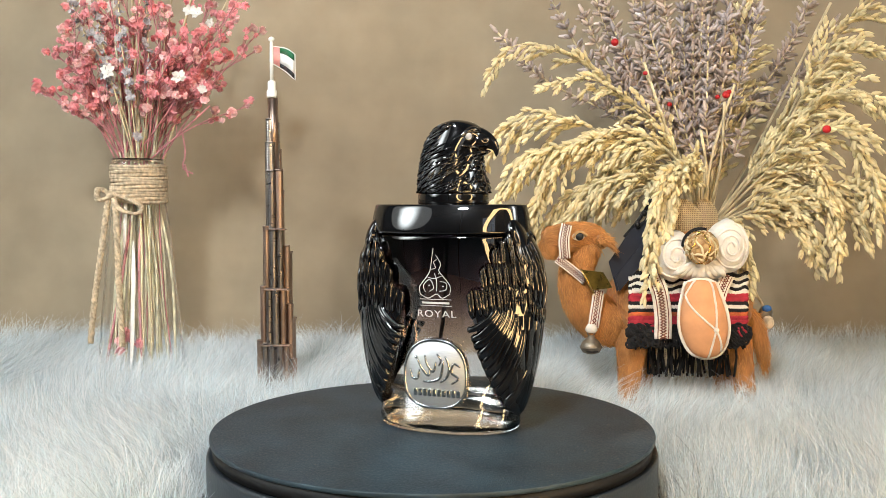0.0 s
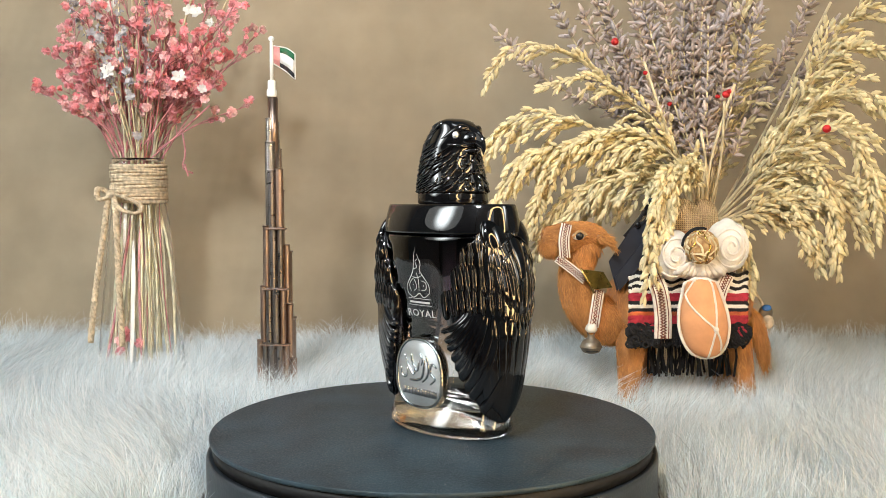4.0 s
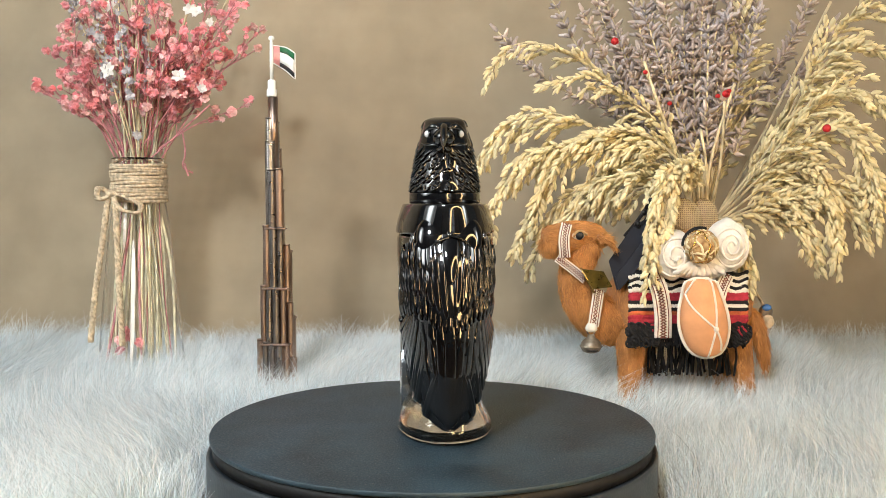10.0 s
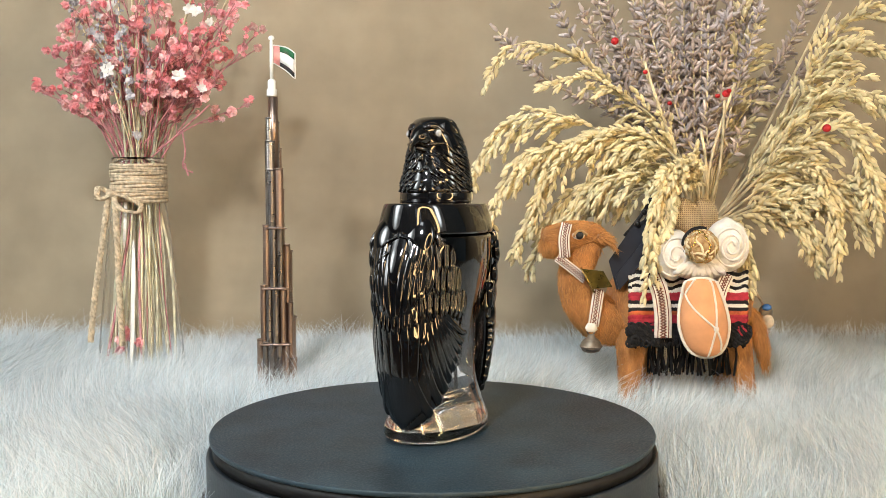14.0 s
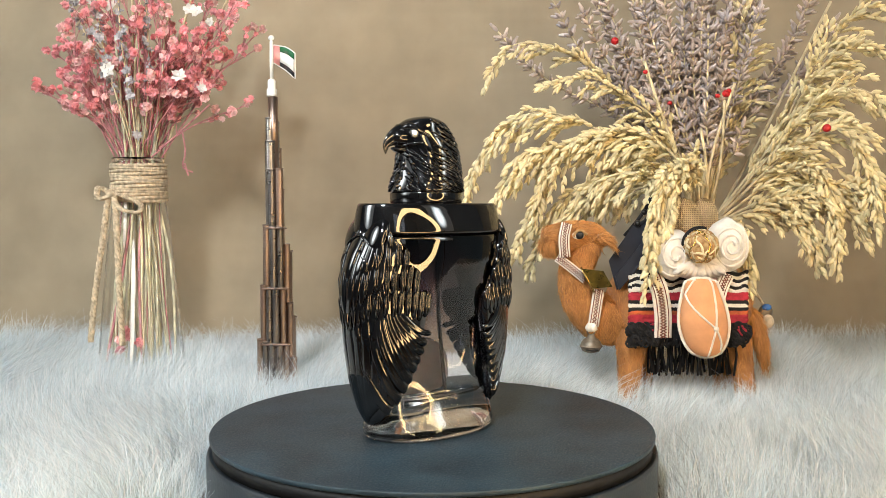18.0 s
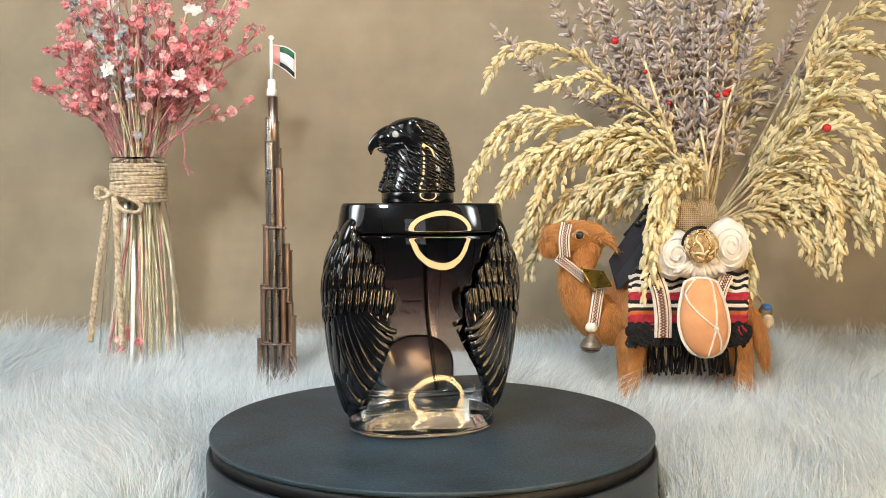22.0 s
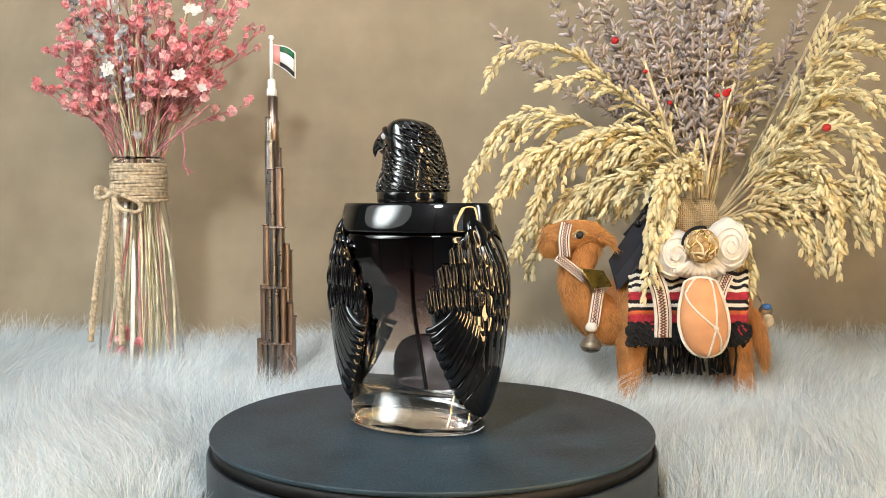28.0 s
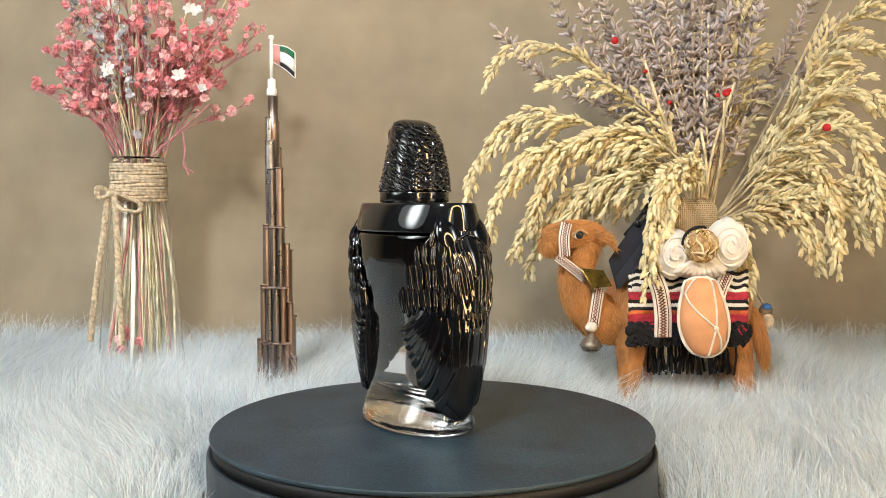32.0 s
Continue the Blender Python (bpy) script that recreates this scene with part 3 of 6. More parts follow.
def build_wing(parent, mirror):
    """One wing: a moulded shell round the narrow side with tiers of raised feathers."""
    def m(g):
        return ([(-x, y, z) for x, y, z in g[0]], [tuple(reversed(f)) for f in g[1]]) if mirror else g
    outer, inner = [], []
    nz, ns = 54, 34
    for i in range(nz + 1):
        z = 0.0078 + (0.1180 - 0.0078) * i / nz
        k = 0.96
        outer.append([wing_at(k * (-1 + 2 * j / ns), z, -0.0004) for j in range(ns + 1)])
        inner.append([wing_at(k * (-1 + 2 * j / ns), z, -0.0075) for j in reversed(range(ns + 1))])
    shell = loft([o + k for o, k in zip(outer, inner)])
    w = part("wing", m(shell), M_FEATHER, parent, "glossy black moulded wing with tiers of feathers")
    r = random.Random(8)
    made = []

    def hung(x, za, zb, side, lean):
        """A line that hangs down the wing's face at an almost constant x."""
        return lambda l: (s_at_x(x + lean * l, za + (zb - za) * l, side), za + (zb - za) * l)
    # long flight feathers over the narrow side, closing in towards the wing's point
    for k in range(9):
        q = (k - 4) / 4
        zt = 0.0080 + 0.0085 * abs(q) ** 1.3
        made.append(feather(lambda l, q=q, zt=zt: (0.66 * q * (1 - 0.10 * l), 0.060 + (zt - 0.060) * l), 0.0036 if k != 4 else 0.0046, 0.0017, 0.0002 + 0.0003 * (1 - abs(q)), 20, 10, 0.80, 0.10))
    # flight feathers that fan down and end one by one along the wing's lower edge
    for side in (-1, 1):
        for k in range(9):
            ze = 0.0130 + 0.0430 * (k / 8) ** 0.92 + r.uniform(-0.0006, 0.0006)
            zs = min(0.0690, ze + 0.036)
            xe = fine(WING_IN, ze + 0.002) - 0.0014
            xs = min(xe + 0.0150, fine(WING_W, zs) * 0.985)
            made.append(feather(lambda l, xs=xs, xe=xe, ze=ze, zs=zs, side=side: (s_at_x(xs + (xe - xs) * l ** 1.5, zs + (ze - zs) * l, side), zs + (ze - zs) * l), 0.0033, 0.0021, 0.0004 + 0.00006 * k, 14, 10, 0.78, 0.18))
    # a row of wider scallops under the coverts
    for k in range(11):
        s = -0.80 + 1.60 * k / 10
        made.append(feather(lambda l, s=s: (s * (1 - 0.03 * l), 0.0640 + 0.0035 * abs(s) - 0.0165 * l), 0.0037, 0.0009, 0.0002, 12, 8, 0.40, 0.15))
    # tiers of narrow coverts on both faces, each one a rounded rib with a shallow middle groove
    for z0, length, x0, x1, n in ((0.0800, 0.0160, 0.0200, 0.0500, 9), (0.0925, 0.0160, 0.0268, 0.0505, 7), (0.1040, 0.0160, 0.0330, 0.0500, 5), (0.1140, 0.0145, 0.0392, 0.0470, 3)):
        for side in (-1, 1):
            for k in range(n):
                x = x0 + (x1 - x0) * k / (n - 1)
                za = z0 + 0.0014 * math.sin(3.0 * k / n) + r.uniform(-0.0008, 0.0008)
                zb = za - length * r.uniform(0.92, 1.06)
                made.append(feather(hung(x, za, zb, side, 0.0016 - 0.0012 * k / n + r.uniform(-0.0008, 0.0008)), 0.00170, 0.0020, 0.0005, 12, 12, 0.40, 0.36))
    # a hanging garland of small drops across the narrow side
    for k in range(17):
        s = -0.60 + 1.20 * k / 16
        top = 0.0685 + 0.0170 * s * s / 0.36 + r.uniform(-0.0006, 0.0006)
        made.append(feather(lambda l, s=s, top=top: (s, top - 0.0095 * l), 0.0014, 0.0013, 0.0003, 10, 8, 0.45, 0.20))
    # slender feathers that sweep in from the shoulder towards the middle, in two tiers
    for side in (-1, 1):
        for k in range(5):
            sa, sb = 0.14 + 0.125 * k, 0.045 + 0.108 * k
            za, zb = 0.1010 - 0.0006 * k, 0.0660 + 0.0030 * k + r.uniform(-0.001, 0.001)
            made.append(feather(lambda l, sa=sa, sb=sb, za=za, zb=zb, side=side: (side * (sa + (sb - sa) * l ** 1.4), za + (zb - za) * l), 0.0029, 0.0014, 0.0003, 18, 10, 0.50, 0.12))
        for k in range(4):
            sa, sb = 0.34 + 0.09 * k, 0.16 + 0.12 * k
            za, zb = 0.1120 - 0.0006 * k, 0.0840 + 0.0022 * k
            made.append(feather(lambda l, sa=sa, sb=sb, za=za, zb=zb, side=side: (side * (sa + (sb - sa) * l ** 1.3), za + (zb - za) * l), 0.0027, 0.0015, 0.0006, 16, 10, 0.50, 0.12))
    # a smooth pointed blade between the shoulder lobes
    made.append(feather(lambda l: (0.0, 0.1140 - 0.0300 * l), 0.0048, 0.0016, 0.0010, 18, 12, 0.30, 0.0))
    for g in made:
        part("feather", m(g), M_FEATHER, w)
    # two rounded lobes where the wing grips the bottle's rim, with a dimple between them
    for y in (-0.0074, 0.0074):
        part("shoulder_lobe", m(ellipsoid((0.0418, y, 0.1085), (0.0052, 0.0098, 0.0125), 28, 18, Matrix.Rotation(-0.36, 3, "Y"))), M_FEATHER, w)
    return w


# head of the cap: height, front, back, half width
HEAD = [(0.1316, 0.0188, -0.0194, 0.0194), (0.1345, 0.0187, -0.0194, 0.0193), (0.138, 0.0180, -0.0192, 0.0188), (0.144, 0.0158, -0.0188, 0.0178), (0.150, 0.0150, -0.0180, 0.0168), (0.155, 0.0160, -0.0172, 0.0160),
        (0.160, 0.0182, -0.0162, 0.0151), (0.165, 0.0192, -0.0140, 0.0137), (0.169, 0.0180, -0.0112, 0.0125), (0.1718, 0.0152, -0.0082, 0.0119), (0.1738, 0.0118, -0.0046, 0.0104), (0.1750, 0.0078, -0.0010, 0.0074)]


def head_at(t, z, lift=0.0):
    f = fine([(h[0], h[1]) for h in HEAD], z)
    b = fine([(h[0], h[2]) for h in HEAD], z)
    w = fine([(h[0], h[3]) for h in HEAD], z)
    cx, a = (f + b) / 2, (f - b) / 2
    c, s = math.cos(t), math.sin(t)
    e = 2 / 2.2
    x, y = cx + a * math.copysign(abs(c) ** e, c), w * math.copysign(abs(s) ** e, s)
    y *= 1 - 0.34 * max(0.0, c) ** 1.5 * min(1.0, max(0.0, (z - 0.150) / 0.008))
    if z < 0.158:
        x += 0.0022 * max(0.0, c) ** 12 * min(1.0, (0.158 - z) / 0.006)
    nx, ny = c / a, s / w
    k = math.hypot(nx, ny)
    return Vector((x + nx / k * lift, y + ny / k * lift, z))


def build_cap(parent):
    cap = part("cap", lathe([(0.0190, 0.1258), (0.0200, 0.1260), (0.0203, 0.1266), (0.0203, 0.1314), (0.0201, 0.1320), (0.0192, 0.1323)], 64), M_BLACK, parent, "glossy black cap shaped as a falcon's head", at=pose(0.0022, 0, 0.0060, 0, 0, -5) @ Matrix.Diagonal((1.0, 0.97, 0.9525, 1.0)))
    rings = [[tuple(head_at(6.28318531 * j / 48, 0.1316 + 0.0434 * (1 - (1 - i / 30) ** 1.6))) for j in range(48)] for i in range(31)]
    part("head", loft(rings), M_FEATHER, cap)
    # small pointed feathers, in staggered rows down the head and neck
    plumes = []
    r = random.Random(6)
    row = 0
    z = 0.1736
    while z > 0.1345:
        per = min(38, 16 + int(max(0, (0.172 - z)) * 620))
        for k in range(per):
            t = 6.28318531 * (k + 0.5 * (row % 2)) / per + r.uniform(-0.08, 0.08)
            face = math.cos(t)
            if (z > 0.1605 and face > 0.12) or (z > 0.1575 and face > 0.66):
                continue
            tilt = r.uniform(-0.22, 0.22)
            L, Wd = r.uniform(0.0031, 0.0049), 0.5 * 6.28318 / per * r.uniform(0.62, 0.92)
            V, F = [], []
            for i in range(7):
                l = i / 6
                wd = Wd * (0.55 + 0.75 * l) * (1 if l < 0.6 else math.sqrt(max(0.0, 1 - ((l - 0.6) / 0.4) ** 2)))
                for j in range(5):
                    w = -1 + j / 2
                    zz = z - L * l
                    h = 0.0015 * (1 - abs(w) ** 1.5) * (0.4 + 0.6 * l) + 0.0007 * l - 0.0003 - (0.0012 if i == 6 else 0) - (0.0006 if abs(w) == 1 else 0)
                    V.append(tuple(head_at(t + w * wd + (0.36 * math.sin(t) + tilt) * l, max(0.1322, zz + 0.0012 * w * tilt), h)))
            for i in range(6):
                for j in range(4):
                    a = i * 5 + j
                    F.append((a, a + 1, a + 6, a + 5))
            plumes.append((V, F))
        z -= 0.0025
        row += 1
    for g in plumes:
        part("plume", g, M_FEATHER, cap)
    # hooked beak, upper and lower half
    top = curve_points([(0.0090, 0, 0.1728), (0.0168, 0, 0.1708), (0.0226, 0, 0.1673), (0.0265, 0, 0.1624), (0.0278, 0, 0.1574), (0.0262, 0, 0.1534)], 18)
    rings = []
    for i, p in enumerate(top):
        l = i / 17
        hw, hh = 0.0090 * (1 - l) ** 1.45 + 0.0004, 0.0076 * (1 - l) ** 0.80 + 0.0003
        d = (top[min(i + 1, 17)] - top[max(0, i - 1)]).normalized()
        nrm = Vector((d.z, 0, -d.x))
        rings.append([tuple(p + nrm * hh * (1 - math.cos(6.28318531 * j / 16)) + Vector((0, 1, 0)) * hw * math.sin(6.28318531 * j / 16) * (0.5 + 0.5 * math.sin(math.pi * j / 16) ** 2)) for j in range(16)])
    part("beak", loft(rings), M_BLACK, cap, "hooked glossy black beak")
    part("face", ellipsoid((0.0134, 0, 0.1626), (0.0100, 0.0066, 0.0062), 28, 18), M_BLACK, cap)
    low = curve_points([(0.0110, 0, 0.1562), (0.0175, 0, 0.1560), (0.0225, 0, 0.1568)], 8)
    part("lower_beak", tube(low, [0.0056, 0.0054, 0.005, 0.0045, 0.0038, 0.003, 0.002, 0.0008], 12, flat=0.55), M_BLACK, cap)
    for sgn in (-1, 1):
        brow = [head_at(sgn * (0.28 + 0.13 * i), 0.1672 + 0.0022 * math.sin(0.42 * i) - 0.00005 * i * i, -0.0008) for i in range(10)]
        part("brow", tube(brow, [0.0008, 0.0015, 0.0021, 0.0024, 0.0024, 0.0022, 0.0019, 0.0015, 0.001, 0.0006], 10), M_BLACK, cap)
        cheek = [head_at(sgn * (0.12 + 0.12 * i), 0.1580 + 0.0002 * i, 0.0003) for i in range(9)]
        part("mouth_line", tube(cheek, [0.0006, 0.0008, 0.0009, 0.001, 0.001, 0.001, 0.0009, 0.0008, 0.0006], 8), M_BLACK, cap)
        ec = head_at(sgn * 0.92, 0.1650, -0.0002)
        eye = part("eye", ellipsoid(tuple(ec), (0.0021, 0.0019, 0.0021), 8, 6), M_CRYSTAL, cap, "clear faceted crystal eye", smooth=False)
        ring = [(ec.x + 0.0023 * math.cos(a * 0.5236), ec.y - 0.0012 * sgn * math.cos(a * 0.5236), ec.z + 0.0023 * math.sin(a * 0.5236)) for a in range(13)]
        part("eyelid", tube(ring, 0.0006, 8, caps=False), M_BLACK, eye)
        part("nostril", ellipsoid((0.0206, 0.0052 * sgn, 0.1632), (0.0011, 0.0006, 0.0007), 8, 6), M_BLACK, cap)


def on_face(pts, lift):
    """Lay flat (x, z) outlines on the bottle's front."""
    return [(x, -face_y(x, z) - lift, z) for x, z in pts]


def stroke(pts, width, lift=0.0004, n=18):
    """A printed line of varying width that follows the front's curve."""
    P = curve_points([(x, 0, z + 0.0755) for x, z in pts], n)
    L, R = [], []
    for i, p in enumerate(P):
        d = (P[min(i + 1, n - 1)] - P[max(0, i - 1)]).normalized()
        w = width * (0.45 + 0.55 * math.sin(math.pi * (0.08 + 0.84 * i / (n - 1))))
        L.append((p.x - d.z * w, p.z + d.x * w))
        R.append((p.x + d.z * w, p.z - d.x * w))
    V = on_face(L, lift) + on_face(R, lift)
    return V, [(i, i + 1, n + i + 1, n + i) for i in range(n - 1)]


def letters(body, size):
    """The built-in font's outlines of a word, as a flat mesh."""
    cu = bpy.data.curves.new("word", "FONT")
    cu.body, cu.size, cu.align_x, cu.resolution_u = body, size, "CENTER", 3
    cu.offset, cu.space_character = 0.00002, 1.12
    ob = new("word", cu)
    bpy.context.view_layer.update()
    me = bpy.data.meshes.new_from_object(ob.evaluated_get(bpy.context.evaluated_depsgraph_get()))
    g = [tuple(v.co) for v in me.vertices], [tuple(p.vertices) for p in me.polygons]
    bpy.data.objects.remove(ob)
    bpy.data.curves.remove(cu)
    bpy.data.meshes.remove(me)
    return g


def bottle():
    b = thing("perfume_bottle", pose(0, 0, ZD), "black-to-clear glass perfume bottle with black wings and falcon-head cap", "perfume bottle")
    zs = [0.0, 0.0006, 0.0015, 0.003, 0.0045, 0.006, 0.008, 0.010, 0.012, 0.015, 0.018, 0.022, 0.026, 0.030] + [0.030 + 0.0744 * i / 30 for i in range(1, 31)] + [0.1062, 0.1073, 0.1080, 0.1085, 0.1089, 0.1092]
    glass = part("glass_body", loft([superring(fine(BODY_W, z), fine(BODY_D, z), z, 96, BODY_E) for z in zs]), M_GLASS, b, "glass body fading from black to clear, with a thick clear foot")
    inner = []
    for i in range(34):
        z = 0.0175 + (0.105 - 0.0175) * i / 33
        k = 0.0042 if i > 2 else (0.0125, 0.0075, 0.0052)[i]
        inner.append(superring(fine(BODY_W, z) - k, fine(BODY_D, z) - k, z, 64, BODY_E))
    part("perfume", loft(inner), M_LIQUID, b, "pale clear perfume")
    tubepath = curve_points([(0.0, 0.0, 0.106), (-0.0012, 0.0, 0.07), (-0.0042, -0.001, 0.045), (-0.0075, -0.002, 0.0195)], 14)
    part("dip_tube", tube(tubepath, 0.0011, 10), M_TUBE, b, "thin dark dip tube")
    lid = [(0.0452, 0.0256, 0.1096), (0.0468, 0.0269, 0.1098), (0.0471, 0.0272, 0.1103), (0.0471, 0.0272, 0.1112), (0.0468, 0.0268, 0.1140), (0.0464, 0.0262, 0.1170), (0.0459, 0.0253, 0.1200), (0.0453, 0.0243, 0.1230), (0.0449, 0.0237, 0.1246), (0.0446, 0.0233, 0.1253), (0.0440, 0.0228, 0.1257), (0.040, 0.0200, 0.1258)]
    part("shoulder", loft([superring(a, c, z, 96, BODY_E) for a, c, z in lid]), M_BLACK, b, "glossy black oval shoulder")
    build_wing(b, False)
    build_wing(b, True)
    build_cap(b)
    # medallion on the lower front
    def badge(k, y, n=56):
        out = []
        for j in range(n):
            t = 6.28318531 * j / n
            c, s = math.cos(t), math.sin(t)
            w = 0.0188 * (1 - 0.07 * s)
            out.append((k * w * math.copysign(abs(c) ** 0.80, c), y, 0.0328 + k * 0.0196 * math.copysign(abs(s) ** 0.80, s)))
        return out
    med = part("medallion", loft([badge(0.97, -0.0185), badge(1.0, -0.0200), badge(1.0, -0.0236), badge(0.985, -0.0245), badge(0.93, -0.0245), badge(0.915, -0.0239)], True, False), M_CHROME, b, "round-cornered silver medallion with raised lettering")
    part("backing_plate", loft([badge(0.93, -0.0178), badge(0.95, -0.0188)]), M_BACKPLATE, med, "pale metal back")
    part("plate", loft([badge(0.918, -0.0237), badge(0.90, -0.0240)]), M_SILVER, med, "matt silver plate")
    def raised(pts, w):
        P = curve_points([(x * 1.08, -0.0241, 0.0340 + z * 1.12) for x, z in pts], 16)
        return tube(P, [w * (0.5 + 0.5 * math.sin(math.pi * (0.1 + 0.8 * i / 15))) for i in range(16)], 8)
    for pts, w in (([(-0.0135, 0.001), (-0.0125, -0.003), (-0.0095, -0.0035), (-0.0085, 0.001)], 0.0008), ([(-0.0095, 0.006), (-0.0075, 0.002), (-0.0035, -0.002), (-0.003, 0.003)], 0.0008),
                   ([(-0.0055, 0.008), (-0.0045, 0.004), (-0.001, 0.0), (0.0005, 0.005)], 0.0008), ([(-0.0065, -0.005), (-0.001, -0.0045), (0.003, -0.002), (0.0045, 0.006)], 0.0009),
                   ([(0.001, 0.009), (0.003, 0.006), (0.002, 0.003)], 0.0007), ([(0.0055, 0.008), (0.0075, 0.003), (0.0065, -0.002), (0.003, -0.005)], 0.0008),
                   ([(0.0135, 0.003), (0.010, 0.0045), (0.009, 0.0), (0.0125, -0.0025), (0.009, -0.0055)], 0.0008), ([(-0.011, 0.0065), (-0.0095, 0.0072)], 0.0009)):
        part("raised_line", raised(pts, w), M_CHROME, med)
    for k in range(10):
        x = -0.0125 + 0.0278 * k / 10
        part("raised_bar", slab(x, x + 0.0021, -0.0249, -0.0237, 0.0205, 0.0246, 0.0004), M_CHROME, med)
    # print on the front: word, emblem of curved lines, thin bars
    V, F = letters("ROYAL", 0.0058)
    zc = 0.0640
    wide = max(p[0] for p in V) - min(p[0] for p in V)
    k = 0.0224 / wide
    V = [(p[0] * k, p[1] * 0.94) for p in V]
    part("lettering", (on_face([(x, zc + z) for x, z in V], 0.0004), F), M_PRINT, b, "silver printed word")
    for pts, w in (([(-0.0085, 0.001), (-0.0090, 0.005), (-0.0050, 0.010), (-0.0022, 0.014), (-0.0010, 0.020), (0.0000, 0.0265)], 0.00042),
                   ([(0.0085, 0.0015), (0.0090, 0.006), (0.0055, 0.011), (0.0030, 0.0145), (0.0042, 0.018), (0.0015, 0.023)], 0.00042),
                   ([(-0.0085, 0.001), (-0.0040, -0.001), (0.0010, 0.0015), (0.0040, -0.0008), (0.0085, 0.0015)], 0.0005),
                   ([(-0.0055, 0.0025), (-0.0065, 0.006), (-0.0025, 0.0095), (-0.0005, 0.005), (-0.0030, 0.0028)], 0.00042), ([(0.0010, 0.003), (0.0015, 0.008), (0.0005, 0.013)], 0.00045),
                   ([(0.0028, 0.003), (0.0065, 0.004), (0.0068, 0.0075), (0.0034, 0.0086)], 0.00042), ([(-0.0045, 0.011), (0.0000, 0.010), (0.0045, 0.0115)], 0.0004),
                   ([(-0.0015, 0.015), (0.0012, 0.016), (0.0002, 0.019), (0.0020, 0.0205)], 0.0004), ([(0.0046, 0.0056), (0.0054, 0.0060)], 0.0005), ([(-0.0034, 0.0060), (-0.0026, 0.0064)], 0.0005), ([(0.0024, 0.0126), (0.0032, 0.0130)], 0.0005)):
        part("emblem_line", stroke(pts, w * 0.58, n=14), M_PRINT, b)
    for z, h in ((0.0738, 0.0003), (0.0702, 0.0003)):
        part("printed_rule", (on_face([(-0.0092 + 0.0184 * i / 10, z) for i in range(11)] + [(-0.0092 + 0.0184 * i / 10, z + h) for i in range(11)], 0.0004),
                              [(i, i + 1, 12 + i, 11 + i) for i in range(10)]), M_PRINT, b)
    part("printed_bar", (on_face([(-0.0080 + 0.016 * i / 10, 0.0714) for i in range(11)] + [(-0.0080 + 0.016 * i / 10, 0.0725) for i in range(11)], 0.0004),
                         [(i, i + 1, 12 + i, 11 + i) for i in range(10)]), M_PRINT, b)
    return b


BOTTLE = bottle()


# ---- lamps beside the camera, known from reflections; then an added overhead fill and a spot ----
def ring_lamp():
    c = Vector((0.335, -0.525, 0.245))
    t = thing("ring_lamp", look(tuple(c), (0.0, 0.0, 0.13)), "lit round ring lamp on a thin black stand", "ring lamp")
    R0, R1 = 0.252, 0.306
    def band(z0, z1, r0, r1):
        return loft([[(r * math.cos(6.28318531 * j / 64), r * math.sin(6.28318531 * j / 64), z) for j in range(64)] for r, z in ((r0, z0), (r1, z0), (r1, z1), (r0, z1), (r0, z0))], False, False)
    part("tube", band(-0.012, -0.004, R0, R1), M_LAMP, t, "glowing warm diffuser ring")
    part("housing", band(-0.003, 0.02, R0 - 0.006, R1 + 0.006), M_HOUSING, t)
    s = thing("lamp_stand", pose(c.x, c.y - 0.02, -0.75), "thin black lamp stand on the floor", "lamp stand")
    part("pole", tube([(0, 0, 0.0), (0, 0, c.z + 0.75 - 0.312)], 0.008, 10), M_HOUSING, s)
    for k in range(3):
        a = 2.0944 * k
        part("leg", tube([(0, 0, 0.15), (0.25 * math.cos(a), 0.25 * math.sin(a), 0.008)], 0.007, 8), M_HOUSING, s)


ring_lamp()


def softbox():
    t = thing("softbox", look((-1.390, -0.560, 0.880), (0.0, 0.10, 0.12)), "round white softbox lamp", "softbox")
    part("diffuser", lathe([(0.001, -0.004), (0.59, -0.004), (0.60, 0.0), (0.60, 0.006)], 48, True, False), M_SOFT, t, "glowing white cloth")
    part("hood", lathe([(0.607, 0.004), (0.605, 0.02), (0.22, 0.18), (0.04, 0.20)], 48, False, True), M_HOUSING, t)

    s = thing("softbox_stand", pose(-1.600, -0.655, -0.75), "black softbox stand on the floor", "lamp stand")
    part("pole", tube([(0, 0, 0.0), (0, 0, 1.735)], 0.012, 10), M_HOUSING, s)
    for k in range(3):
        a = 2.0944 * k
        part("leg", tube([(0, 0, 0.2), (0.3 * math.cos(a), 0.3 * math.sin(a), 0.008)], 0.009, 8), M_HOUSING, s)


softbox()


def strip_softbox():
    t = thing("strip_softbox", look((1.240, -0.580, 0.800), (0.0, -0.02, 0.15)), "tall narrow white softbox lamp", "softbox")
    part("diffuser", slab(-0.24, 0.24, -0.56, 0.56, -0.006, 0.0, 0.002), M_STRIP, t, "glowing white cloth")
    part("hood", loft([[(sx * k, sy * k2, z) for sx, sy in ((-0.25, -0.57), (0.25, -0.57), (0.25, 0.57), (-0.25, 0.57))] for k, k2, z in ((1.0, 1.0, 0.003), (1.0, 1.0, 0.02), (0.3, 0.3, 0.20))]), M_HOUSING, t)
    s = thing("strip_stand", pose(1.440, -0.680, -0.75), "black stand of the tall softbox", "lamp stand")
    part("pole", tube([(0, 0, 0.0), (0, 0, 1.66)], 0.012, 10), M_HOUSING, s)
    for k in range(3):
        a = 2.0944 * k
        part("leg", tube([(0, 0, 0.2), (0.24 * math.cos(a), 0.24 * math.sin(a), 0.008)], 0.009, 8), M_HOUSING, s)


strip_softbox()


